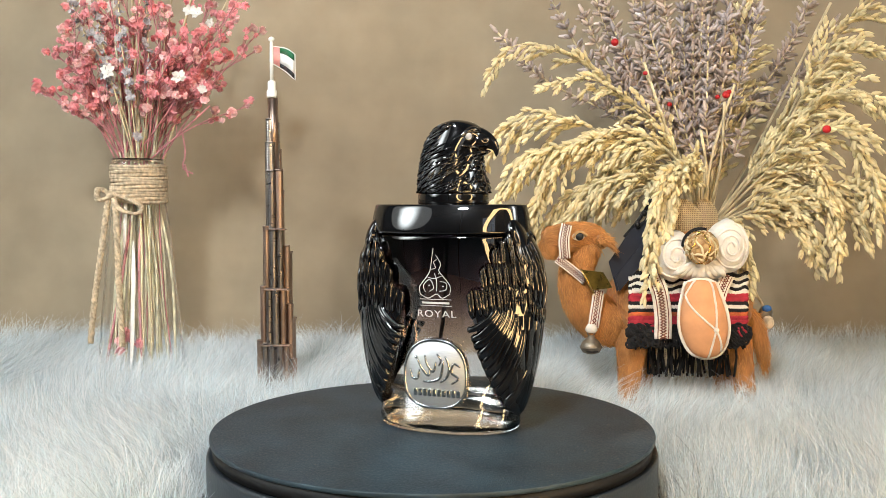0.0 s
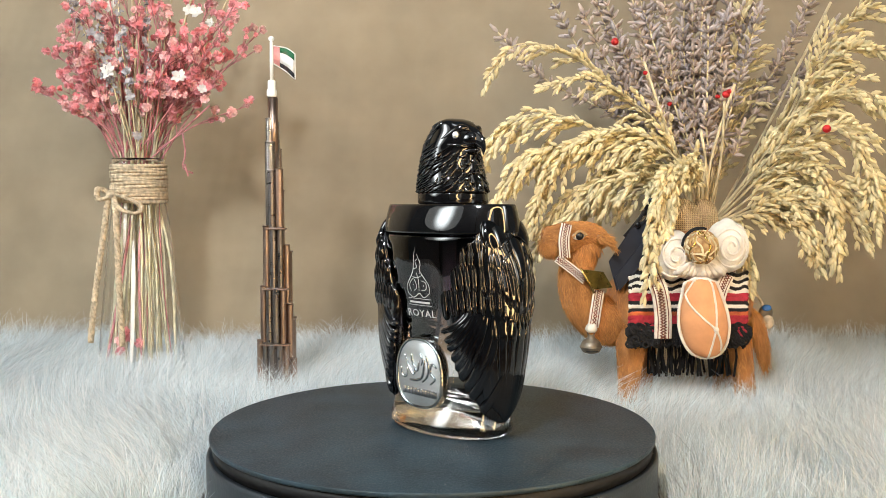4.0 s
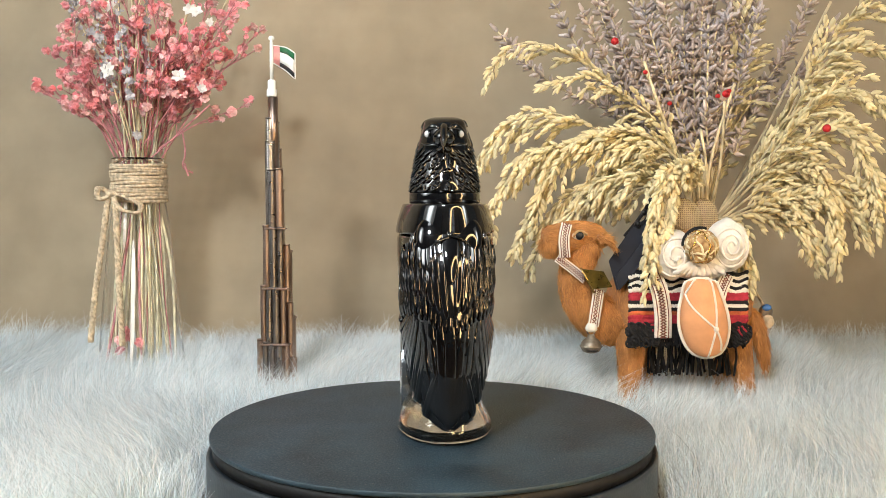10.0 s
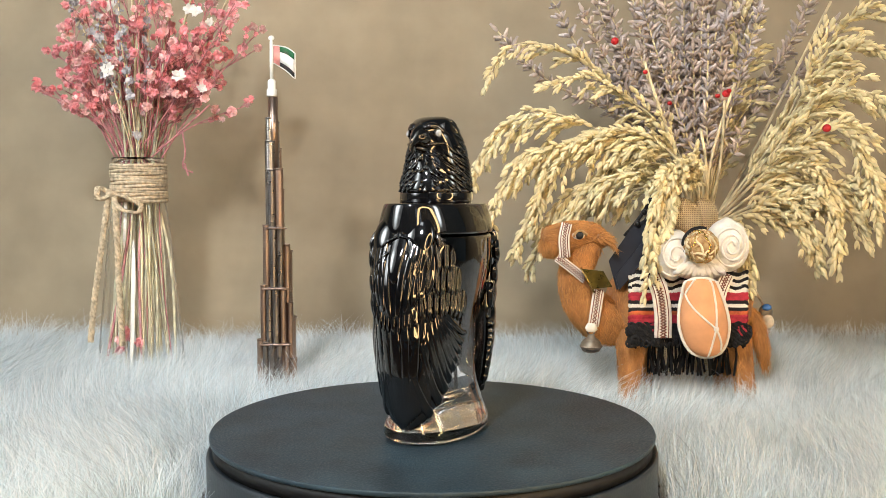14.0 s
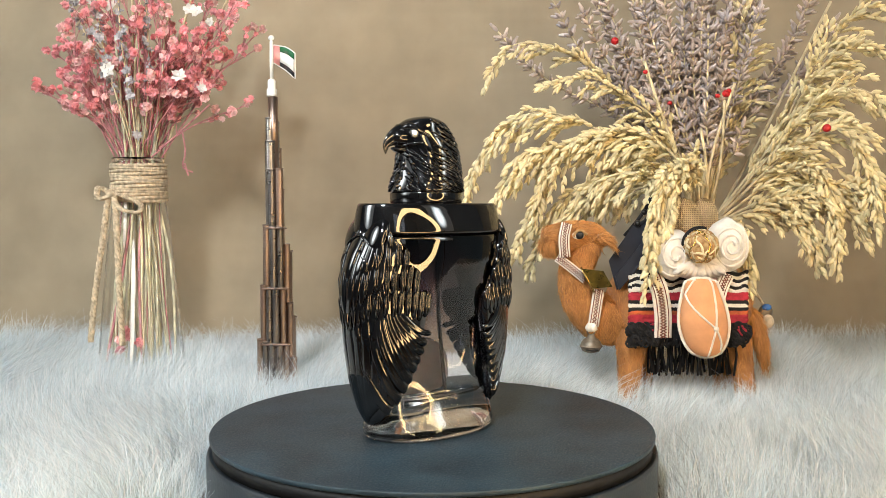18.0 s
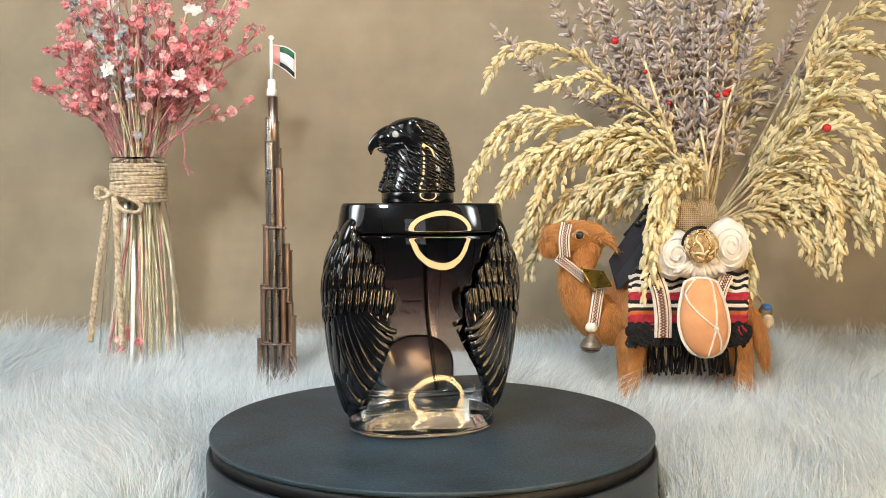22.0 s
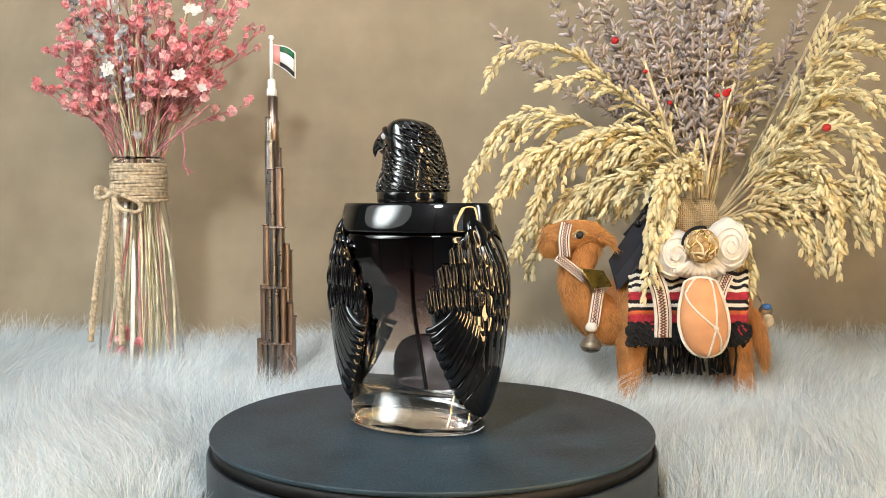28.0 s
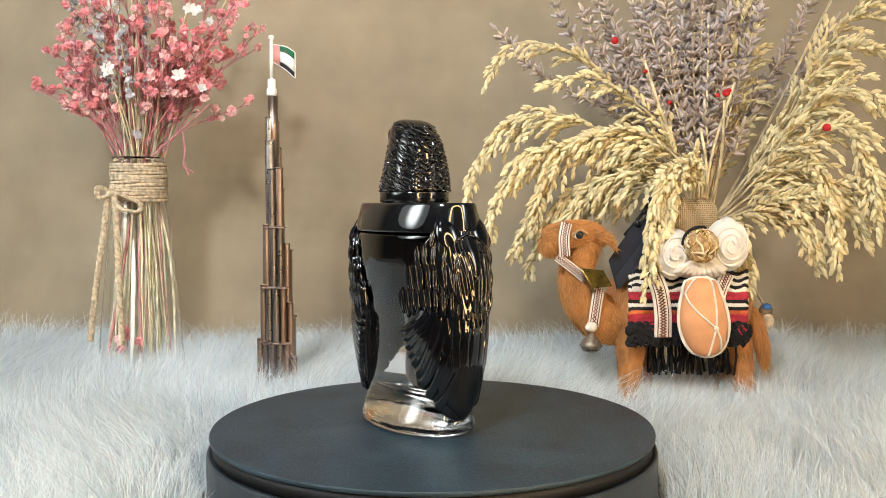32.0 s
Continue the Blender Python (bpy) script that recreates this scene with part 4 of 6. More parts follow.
# fill panel added overhead, out of view, to brighten the wall and fur
def overhead_fill_lamp():
    t = thing("overhead_fill_lamp", look((-0.425, -0.715, 1.785), (-0.10, 0.25, 0.1)), "flat square overhead fill lamp with black rim, added out of view", "ceiling lamp")
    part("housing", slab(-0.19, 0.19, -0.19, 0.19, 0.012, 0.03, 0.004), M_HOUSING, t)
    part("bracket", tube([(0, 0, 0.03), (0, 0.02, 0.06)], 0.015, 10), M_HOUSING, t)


overhead_fill_lamp()


def spot_lamp():
    t = thing("spot_lamp", look((-0.283, -0.812, 0.907), (-0.08, 0.50, 0.14)), "small round spot lamp in a black shell", "studio lamp")
    part("shell", lathe([(0.090, 0.004), (0.093, 0.010), (0.070, 0.06), (0.028, 0.09), (0.002, 0.092)], 32, True, True), M_HOUSING, t)
    s = thing("spot_stand", pose(-0.303, -0.895, -0.75), "thin black stand of the spot lamp", "lamp stand")
    part("pole", tube([(0, 0, 0.0), (0, 0, 1.70)], 0.010, 10), M_HOUSING, s)
    for k in range(3):
        a = 2.0944 * k
        part("leg", tube([(0, 0, 0.2), (0.3 * math.cos(a), 0.3 * math.sin(a), 0.008)], 0.009, 8), M_HOUSING, s)


spot_lamp()


# ---- plants: shared pieces ----
def spindle(length, width, n=6, tip=0.12, flat=1.0):
    """A grain or bud that points along +z, its foot at the origin."""
    prof = [(0.18, 0.0), (0.75, 0.16), (1.0, 0.42), (0.72, 0.74), (tip, 1.0)]
    return loft([[(width * 0.5 * r * math.cos(6.28318531 * j / n), width * 0.5 * r * flat * math.sin(6.28318531 * j / n), length * z) for j in range(n)] for r, z in prof])


def aim(p, d, roll=0.0, size=1.0):
    """The pose at p that turns +z to d."""
    q = Vector(d).normalized().to_track_quat("Z", "Y").to_matrix().to_4x4()
    return Matrix.Translation(Vector(p)) @ q @ Matrix.Rotation(roll, 4, "Z") @ Matrix.Scale(size, 4)


class Pile:
    """Many small pieces gathered into one mesh."""

    def __init__(self):
        self.V, self.F = [], []

    def add(self, g, m=None):
        o = len(self.V)
        self.V.extend([tuple(m @ Vector(p)) for p in g[0]] if m else g[0])
        self.F.extend([tuple(i + o for i in f) for f in g[1]])

    def geo(self):
        return self.V, self.F


def blossom_mesh(seed, mat, r0):
    """A little many-petalled ball: curled petals round a small heart."""
    r = random.Random(seed)
    pile = Pile()
    for k in range(17):
        z = 1 - 1.7 * (k + 0.5) / 17
        a = 2.39996 * k + r.uniform(-0.3, 0.3)
        q = math.sqrt(max(0.0, 1 - z * z))
        d = Vector((q * math.cos(a), q * math.sin(a), z))
        w, L = r0 * r.uniform(0.42, 0.58), r0 * r.uniform(0.8, 1.15)
        V = []
        for i in range(3):
            l = 0.35 + 0.65 * i / 2
            for j in (-1, 0, 1):
                V.append((j * w * (0.5 + 0.55 * l), 0.16 * L * (l * l) - 0.12 * r0 * abs(j) + r.uniform(-0.06, 0.06) * r0, L * l))
        pile.add((V, [(0, 1, 4, 3), (1, 2, 5, 4), (3, 4, 7, 6), (4, 5, 8, 7)]), aim((0, 0, 0), d, r.uniform(0, 6)))
    pile.add(ellipsoid((0, 0, 0), (r0 * 0.55, r0 * 0.55, r0 * 0.5), 8, 5))
    return mesh_of("blossom", pile.geo(), mat, smooth=False)


def star_flower(r, petals, size):
    """An open flower with pointed petals, facing +z."""
    pile = Pile()
    for k in range(petals):
        a = 6.28318531 * k / petals + r.uniform(-0.2, 0.2)
        t = r.uniform(0.1, 0.75)
        L = size * r.uniform(0.8, 1.15)
        V = []
        for i in range(5):
            l = i / 4
            w = size * 0.30 * math.sin(math.pi * (0.15 + 0.8 * l)) + 0.0001
            x, z = L * l * math.cos(t), L * l * math.sin(t) - 0.12 * L * l * l
            V += [(x, -w, z + 0.0004), (x, 0, z), (x, w, z + 0.0004)]
        F = [(3 * i + j, 3 * i + j + 3, 3 * i + j + 4, 3 * i + j + 1) for i in range(4) for j in range(2)]
        pile.add((V, F), Matrix.Rotation(a, 4, "Z"))
    pile.add(ellipsoid((0, 0, 0.0005), (size * 0.2, size * 0.2, size * 0.18), 6, 4))
    return pile.geo()


# ---- the glass vase with pink dried flowers ----
VASE = Vector((-0.3055, 0.39, 0.0))
VASE_AT = Matrix.Translation((-0.2933, 0.354, 0.0071)) @ Matrix.Scale(0.96, 4)


def vase_bouquet():
    r = random.Random(11)
    t = thing("flower_vase", VASE_AT, "clear glass vase wrapped in jute twine on the fur", "vase")
    outer = [(0.0415, -0.0030), (0.0432, -0.001), (0.0428, 0.012), (0.0400, 0.04), (0.0345, 0.10), (0.0286, 0.16), (0.0252, 0.18), (0.0246, 0.214), (0.0258, 0.221)]
    inner = [(0.0248, 0.2208), (0.0230, 0.214), (0.0236, 0.18), (0.0270, 0.16), (0.0329, 0.10), (0.0385, 0.04), (0.0408, 0.012), (0.0395, 0.008), (0.002, 0.0075)]
    part("glass", lathe(outer + inner, 56), M_VASE, t, "clear flared glass").visible_shadow = False
    # coils of twine round the neck, the knot and two hanging ends
    for k in range(13):
        z = 0.1785 + 0.0029 * k
        ring = [((0.0262 + 0.0005 * math.sin(3 * a + k)) * math.cos(a), (0.0262 + 0.0005 * math.sin(3 * a + k)) * math.sin(a), z + 0.0007 * math.sin(2 * a + k * 1.7)) for a in [6.28318531 * i / 40 for i in range(41)]]
        part("twine_coil", tube(ring, 0.0019, 7, caps=False), M_JUTE, t)
    def cord(pts, n, rad, name):
        P = curve_points(pts, n)
        pile = Pile()
        for ph in (0.0, 2.0944, 4.18879):
            pile.add(tube([p + Vector((math.cos(i * 0.9 + ph), math.sin(i * 0.9 + ph), 0)) * rad * 0.55 for i, p in enumerate(P)], rad * 0.62, 6))
        part(name, pile.geo(), M_JUTE, t)
    cord([(-0.017, -0.030, 0.186), (-0.0195, -0.034, 0.175), (-0.0225, -0.040, 0.14), (-0.0285, -0.045, 0.09), (-0.0330, -0.048, 0.043)], 60, 0.0028, "twine_end")
    cord([(-0.013, -0.033, 0.184), (-0.009, -0.040, 0.16), (-0.006, -0.045, 0.11), (-0.003, -0.048, 0.06), (-0.002, -0.049, 0.040)], 60, 0.0028, "twine_end")
    cord([(-0.017, -0.032, 0.186), (-0.027, -0.036, 0.191), (-0.027, -0.037, 0.180), (-0.017, -0.034, 0.183)], 30, 0.0028, "twine_bow")
    cord([(-0.016, -0.032, 0.185), (-0.006, -0.038, 0.171), (0.010, -0.036, 0.167), (0.013, -0.034, 0.174), (-0.002, -0.035, 0.182), (-0.016, -0.034, 0.186)], 40, 0.0026, "twine_bow")
    part("knot", ellipsoid((-0.016, -0.034, 0.185), (0.005, 0.004, 0.0045), 10, 8), M_JUTE, t)

    b = thing("pink_bouquet", VASE_AT, "bouquet of dried pink baby's breath with straw stems", "dried flowers")
    # straw stems standing in the vase
    for k in range(44):
        a = 6.28318531 * k / 44 + r.uniform(-0.1, 0.1)
        if 4.15 < a < 4.85 and k % 3:
            continue
        q0, q1 = r.uniform(0.016, 0.037), r.uniform(0.005, 0.0205)
        z1 = r.uniform(0.25, 0.345) if 26 < k < 41 else r.uniform(0.225, 0.275)
        p0 = (q0 * math.cos(a), q0 * math.sin(a), 0.010)
        pm = (0.5 * (q0 + q1) * math.cos(a + 0.15) + r.uniform(-0.006, 0.006), 0.5 * (q0 + q1) * math.sin(a + 0.15), 0.11)
        p1 = (q1 * math.cos(a + 0.3), q1 * math.sin(a + 0.3), 0.195)
        p2 = (p1[0] * (1.5 if z1 < 0.275 else 2.0) + 0.0, p1[1] * 1.5, z1)
        part("straw_stem", tube(curve_points([p0, pm, p1, p2], 12), r.uniform(0.0006, 0.0014), 6), M_PINK_STEM if k % 8 == 3 else M_STALK, b)
    for k in range(5):
        x = -0.012 + 0.018 * k + r.uniform(-0.006, 0.006)
        part("straw_stem", tube(curve_points([(x * 0.3, r.uniform(-0.012, 0.01), 0.2), (x * 0.8, r.uniform(-0.015, 0.015), 0.30), (x * 1.6 + 0.008, r.uniform(-0.02, 0.02), 0.42)], 8), 0.0012, 6), M_STRAW, b)
    # two flat white blades, added in place of the highlight streak on the vase
    for pts, wd in ((((-0.006, -0.020, 0.190), (-0.005, -0.026, 0.160), (-0.006, -0.030, 0.128)), 0.0017), (((0.001, -0.022, 0.140), (0.003, -0.031, 0.085), (0.002, -0.037, 0.016)), 0.0022)):
        P = curve_points(pts, 14)
        part("papery_leaf", tube(P, [wd * q for q in (0.3, 0.6, 0.8, 0.95, 1.0, 1.0, 1.0, 1.0, 1.0, 0.95, 0.9, 0.8, 0.6, 0.2)], 8, flat=0.12, up=(0, -1, 0)), M_PETAL, b, "white blade standing in for a highlight on the vase glass")
    buds = [blossom_mesh(s, M_PINK if s % 3 else M_PALE_PINK, 0.0040) for s in range(6)]
    count = 0

    def sprig(end, bend, twigs, name="sprig", bloom=True, spread=1.0):
        nonlocal count
        p0 = Vector((r.uniform(-0.016, 0.016), r.uniform(-0.014, 0.014), 0.205))
        e = Vector(end)
        mid = p0.lerp(e, 0.5) + Vector((bend * 0.02, r.uniform(-0.008, 0.008), 0.012))
        main = curve_points([p0, mid, e], 14)
        pile = Pile()
        pile.add(tube(main, [0.0009 - 0.00035 * i / 13 for i in range(14)], 5))
        ends = [e]
        for k in range(twigs):
            u = 0.42 + 0.56 * (k + r.random()) / twigs
            i = min(12, int(u * 13))
            s = main[i]
            d = (main[i + 1] - main[i]).normalized()
            sway = Vector((r.uniform(-1, 1), r.uniform(-1, 1), r.uniform(-0.3, 0.8)))
            L = r.uniform(0.018, 0.042) * (1.15 - 0.4 * u) * spread
            tip = s + (d * 0.75 + sway * 0.75).normalized() * L
            pile.add(tube(curve_points([s, s.lerp(tip, 0.5) + d * 0.003, tip], 5), 0.00042, 4))
            ends.append(tip)
            if r.random() < 0.9:
                t2 = s.lerp(tip, 0.55) + (d + Vector((r.uniform(-1, 1), r.uniform(-1, 1), r.uniform(-0.2, 0.8)))).normalized() * L * 0.5
                pile.add(tube([s.lerp(tip, 0.55), t2], 0.0004, 4))
                ends.append(t2)
        ob = part(name, pile.geo(), M_PINK_STEM, b)
        if bloom:
            for p in ends:
                part("blossom", r.choice(buds), M_PINK, ob, at=aim(p, (r.uniform(-1, 1), r.uniform(-1, 0), r.uniform(-0.2, 1)), r.uniform(0, 6), r.choice((0.65, 0.8, 0.95, 1.05, 1.2))))
                count += 1
    for k in range(42):
        u = (k + r.random()) / 42
        a = radians(-28 + 75 * u)
        L = r.uniform(0.10, 0.225) * (1.0 - 0.3 * abs(u - 0.5))
        sprig((math.sin(a) * L, r.uniform(-0.05, 0.05), 0.215 + math.cos(a) * L * 0.97), r.uniform(-1, 1), 6)
    for end in ((-0.093, -0.02, 0.288), (-0.080, 0.0, 0.325), (-0.065, -0.03, 0.300), (0.108, 0.01, 0.275), (0.095, -0.01, 0.352),
                (-0.064, -0.010, 0.274), (-0.050, 0.012, 0.288), (-0.044, -0.030, 0.264), (-0.072, 0.004, 0.300), (0.044, 0.000, 0.276), (0.060, -0.020, 0.302), (0.020, -0.030, 0.285)):
        sprig(end, 0.3, 6, spread=0.8)
    # bare broken twigs that hang out to one side
    for pts in ([(0.012, -0.015, 0.216), (0.045, -0.02, 0.243), (0.078, -0.022, 0.272)], [(0.050, -0.02, 0.247), (0.053, -0.02, 0.226), (0.050, -0.02, 0.212), (0.060, -0.02, 0.206)], [(0.052, -0.02, 0.215), (0.056, -0.022, 0.203)]):
        part("bare_twig", tube(curve_points(pts, 8), 0.0009, 5), M_PINK_STEM, b)
    for k, p in enumerate(((-0.3190, 0.3600, 0.3648), (-0.2338, 0.3500, 0.3574), (-0.3192, 0.3500, 0.3025), (-0.2519, 0.3500, 0.2972), (-0.2326, 0.3600, 0.2861), (-0.2469, 0.3700, 0.3637), (-0.3434, 0.3600, 0.3713), (-0.2267, 0.3700, 0.3518))):
        part("white_flower", star_flower(r, 9, 0.0078 if k not in (4, 7) else 0.0055), M_PETAL, b, "small white star-shaped flower", at=aim(Vector(p) - VASE, (r.uniform(-0.4, 0.4), -1, 0.35)))
    for p in ((-0.3009, 0.3500, 0.3020), (-0.2983, 0.3500, 0.2929), (-0.2986, 0.3500, 0.2779), (-0.2945, 0.3550, 0.2406), (-0.3384, 0.3600, 0.3229), (-0.3105, 0.3600, 0.3266), (-0.3396, 0.3600, 0.3401), (-0.3287, 0.3600, 0.3444), (-0.2987, 0.3600, 0.3186), (-0.3567, 0.3700, 0.3692), (-0.3278, 0.3500, 0.3329), (-0.3035, 0.3500, 0.3382)):
        part("grey_flower", star_flower(r, 8, 0.0058), M_GREY_PETAL, b, "faded grey star-shaped flower", at=aim(Vector(p) - VASE, (r.uniform(-0.5, 0.5), -1, 0.4)))
    # faded grey sprays among the pink
    for pts in (((-0.3017, 0.3700, 0.2158), (-0.3110, 0.3600, 0.2698), (-0.3451, 0.3600, 0.3401), (-0.3616, 0.3600, 0.3831)), ((-0.2989, 0.3700, 0.2158), (-0.2999, 0.3550, 0.2747), (-0.3063, 0.3500, 0.3276), (-0.3091, 0.3500, 0.3807)), ((-0.3017, 0.3700, 0.2158), (-0.3144, 0.3550, 0.2801), (-0.3279, 0.3550, 0.3392), (-0.3313, 0.3550, 0.3872)), ((-0.2962, 0.3700, 0.2158), (-0.2851, 0.3600, 0.2807), (-0.2841, 0.3600, 0.3401), (-0.2871, 0.3600, 0.3884))):
        P = curve_points([Vector(p) - VASE for p in pts], 26)
        sp = part("grey_spray", tube(P, 0.0007, 5), M_STRAW, b)
        pile = Pile()
        for i in range(9, 26):
            for q in range(2):
                pile.add(star_flower(r, 6, r.uniform(0.0028, 0.0046)), aim(P[i] + Vector((r.uniform(-0.003, 0.003), r.uniform(-0.004, 0.001), r.uniform(-0.003, 0.003))), (r.uniform(-1, 1), r.uniform(-1, 0), r.uniform(-0.2, 0.8))))
        part("faded_flower_spike", pile.geo(), M_GREY_PETAL, sp, kind="stuff")
    for p in ((-0.3122, 0.3630, 0.0505), (-0.3176, 0.3620, 0.0412), (-0.3087, 0.3620, 0.0440), (-0.2987, 0.3620, 0.0395), (-0.3163, 0.3610, 0.0319)):
        part("fallen_blossom", r.choice(buds), M_PINK, b, at=aim(Vector(p) - VASE, (0, -1, 0.2), 0, 1.2))


vase_bouquet()


# ---- the tower souvenir ----
def tower():
    TW = Vector((-0.1452, 0.2800, 0.1770))
    TW.z = 0.0
    k = 0.79 / 1581
    t = thing("tower_model", Matrix.Translation((TW.x * 0.945, -0.51 + 0.79 * 0.945, 0.0066)) @ Matrix.Scale(0.945, 4), "bronze plated model of a stepped skyscraper with a flag", "souvenir")

    def col(x, wide, top, y, mat=M_BRONZE, ribs=True):
        """A ribbed tube: x and width in steps of the plan, top: its height."""
        rad = wide * k * 0.5
        n = max(4, int(top / 0.0024))
        prof = [(rad * 0.9, 0.004)]
        for i in range(n):
            z = 0.006 + (top - 0.006) * i / n
            h = (top - 0.006) / n
            prof += [(rad, z + h * 0.12), (rad, z + h * 0.66), (rad * 0.975, z + h * 0.80)] if ribs else [(rad, z)]
        prof += [(rad * 1.06, top - 0.0012), (rad * 1.06, top), (rad * 0.8, top + 0.0003)]
        part("tower_tube", moved(lathe(prof, 14), pose((x - 490) * k, y, 0)), mat, t)

    def hz(y):
        return 0.177 + (360 - y) * k
    upper = ((475.5, 13, 205, -0.001, M_STEEL), (487, 10, 212, 0.002, M_STEEL), (477, 17, 246, -0.004, M_STEEL), (489, 11, 258, 0.004, M_BRONZE), (493, 15, 294, -0.005, M_BRONZE), (480, 14, 296, -0.007, M_GUN), (486, 9, 300, 0.006, M_BRONZE), (471, 13, 393, -0.008, M_BRONZE), (484, 12, 397, -0.011, M_GUN), (495, 12, 397, -0.009, M_GUN), (505, 12, 427, -0.004, M_BRONZE), (466, 12, 498, -0.010, M_BRONZE))
    lower = ((477, 11, 502, -0.014, M_GUN), (489, 12, 502, -0.015, M_GUN), (500, 11, 503, -0.012, M_BRONZE), (511, 12, 530, -0.007, M_BRONZE), (460, 12, 593, -0.011, M_BRONZE), (471, 10, 597, -0.016, M_GUN), (483, 11, 600, -0.018, M_GUN), (495, 11, 600, -0.017, M_GUN), (506, 10, 600, -0.014, M_BRONZE), (518, 12, 626, -0.010, M_BRONZE), (483, 26, 330, 0.012, M_BRONZE), (489, 40, 440, 0.014, M_BRONZE), (489, 50, 560, 0.016, M_BRONZE))
    for x, w, top, y, mat in upper + lower:
        col(x, w, hz(top), y, mat)
    for x, y, top, n in ((489, -0.010, 399, 34), (488, -0.013, 504, 44), (488, -0.0155, 601, 52)):
        part("band", slab((x - n / 2 - 490) * k, (x + n / 2 - 490) * k, y - 0.005, y + 0.004, hz(top) - 0.0007, hz(top) + 0.0007, 0.0003), M_BRONZE, t)
    part("spire", moved(lathe([(0.0042, hz(300)), (0.0042, hz(169)), (0.002, hz(168))], 12), pose((482 - 490) * k, 0, 0)), M_BRONZE, t)
    part("cap", moved(lathe([(0.0044, hz(168)), (0.0046, hz(166)), (0.0046, hz(157)), (0.0036, hz(154)), (0.0036, hz(142)), (0.0030, hz(139)), (0.001, hz(138))], 16), pose((480 - 490) * k, 0, 0)), M_WHITE, t, "white enamelled top")
    part("plinth", lathe([(0.024, -0.0026), (0.026, -0.002), (0.026, 0.010), (0.022, 0.013), (0.012, 0.014)], 24), M_BRONZE, t)
    pole = part("flagpole", moved(lathe([(0.0016, hz(140)), (0.0017, hz(100)), (0.0015, hz(73)), (0.0008, hz(71)), (0.0024, hz(69)), (0.0028, hz(66)), (0.0018, hz(63)), (0.0003, hz(62))], 12), pose((480 - 490) * k, 0, 0)), M_WHITE, t, "white flagpole")

    # a small rigid waving flag in four colours, rimmed with metal
    def flag(u, v):
        x = 484 + 38 * u
        lo = 112 + 29 * u - 3 * math.sin(3.1 * u)
        hi = 79 + 15 * u - 5 * math.sin(3.1 * u)
        return Vector(((x - 490) * k, 0.004 * math.sin(5.5 * u), hz(hi + (lo * 0.98 - hi) * v)))

    def patch(u0, u1, v0, v1, lift):
        n = 10
        V, F = [], []
        for s in (-1, 1):
            for i in range(n + 1):
                for j in (v0, v1):
                    p = flag(u0 + (u1 - u0) * i / n, j)
                    V.append((p.x, p.y + s * lift, p.z))
        o = 2 * (n + 1)
        for i in range(n):
            a = 2 * i
            F += [(a, a + 1, a + 3, a + 2), (o + a, o + a + 2, o + a + 3, o + a + 1), (a, a + 2, o + a + 2, o + a), (a + 1, o + a + 1, o + a + 3, a + 3)]
        F += [(0, o, o + 1, 1), (2 * n, 2 * n + 1, o + 2 * n + 1, o + 2 * n)]
        return V, F
    part("flag_panel", patch(0.0, 0.24, 0.02, 0.98, 0.0009), M_RED, pole, "faded red stripe")
    part("flag_panel", patch(0.25, 0.98, 0.03, 0.28, 0.0009), M_GREEN, pole, "green stripe")
    part("flag_panel", patch(0.25, 0.98, 0.29, 0.78, 0.0009), M_WHITE, pole, "white stripe")
    part("flag_panel", patch(0.25, 0.98, 0.79, 0.98, 0.0009), M_INK, pole, "black stripe")
    rim = [flag(i / 14, 0.0) for i in range(15)] + [flag(1, j / 5) for j in range(1, 6)] + [flag(1 - i / 14, 1.0) for i in range(1, 15)]
    part("flag_rim", tube(rim, 0.0007, 6), M_WHITE, pole)


tower()


# ---- the dried bouquet behind the camel ----
def grain_branch(pile, stems, r, start, way, length, grain, singles):
    n = max(3, int(length / 0.0038))
    p, d = Vector(start), Vector(way).normalized()
    pts = [p.copy()]
    for i in range(n):
        d = (d + Vector((r.uniform(-0.08, 0.08), r.uniform(-0.08, 0.08), -0.10 - 0.05 * i / n))).normalized()
        p = p + d * (length / n)
        pts.append(p.copy())
        if i >= 0:
            side = d.orthogonal().normalized()
            side = Matrix.Rotation(r.uniform(0, 6.28), 3, d) @ side
            m = aim(p, d + side * r.uniform(0.25, 0.6), r.uniform(0, 6), r.uniform(0.85, 1.15))
            if singles is not None and len(singles) < 150:
                singles.append(m)
            else:
                pile.add(grain, m)
    pile.add(grain, aim(p, d, 0, 1.0))
    stems.add(tube(pts, 0.00035, 4))


GRAIN = spindle(0.0084, 0.0041, 6, 0.1, 0.72)
HUSK = mesh_of("husk", GRAIN, M_HUSK)


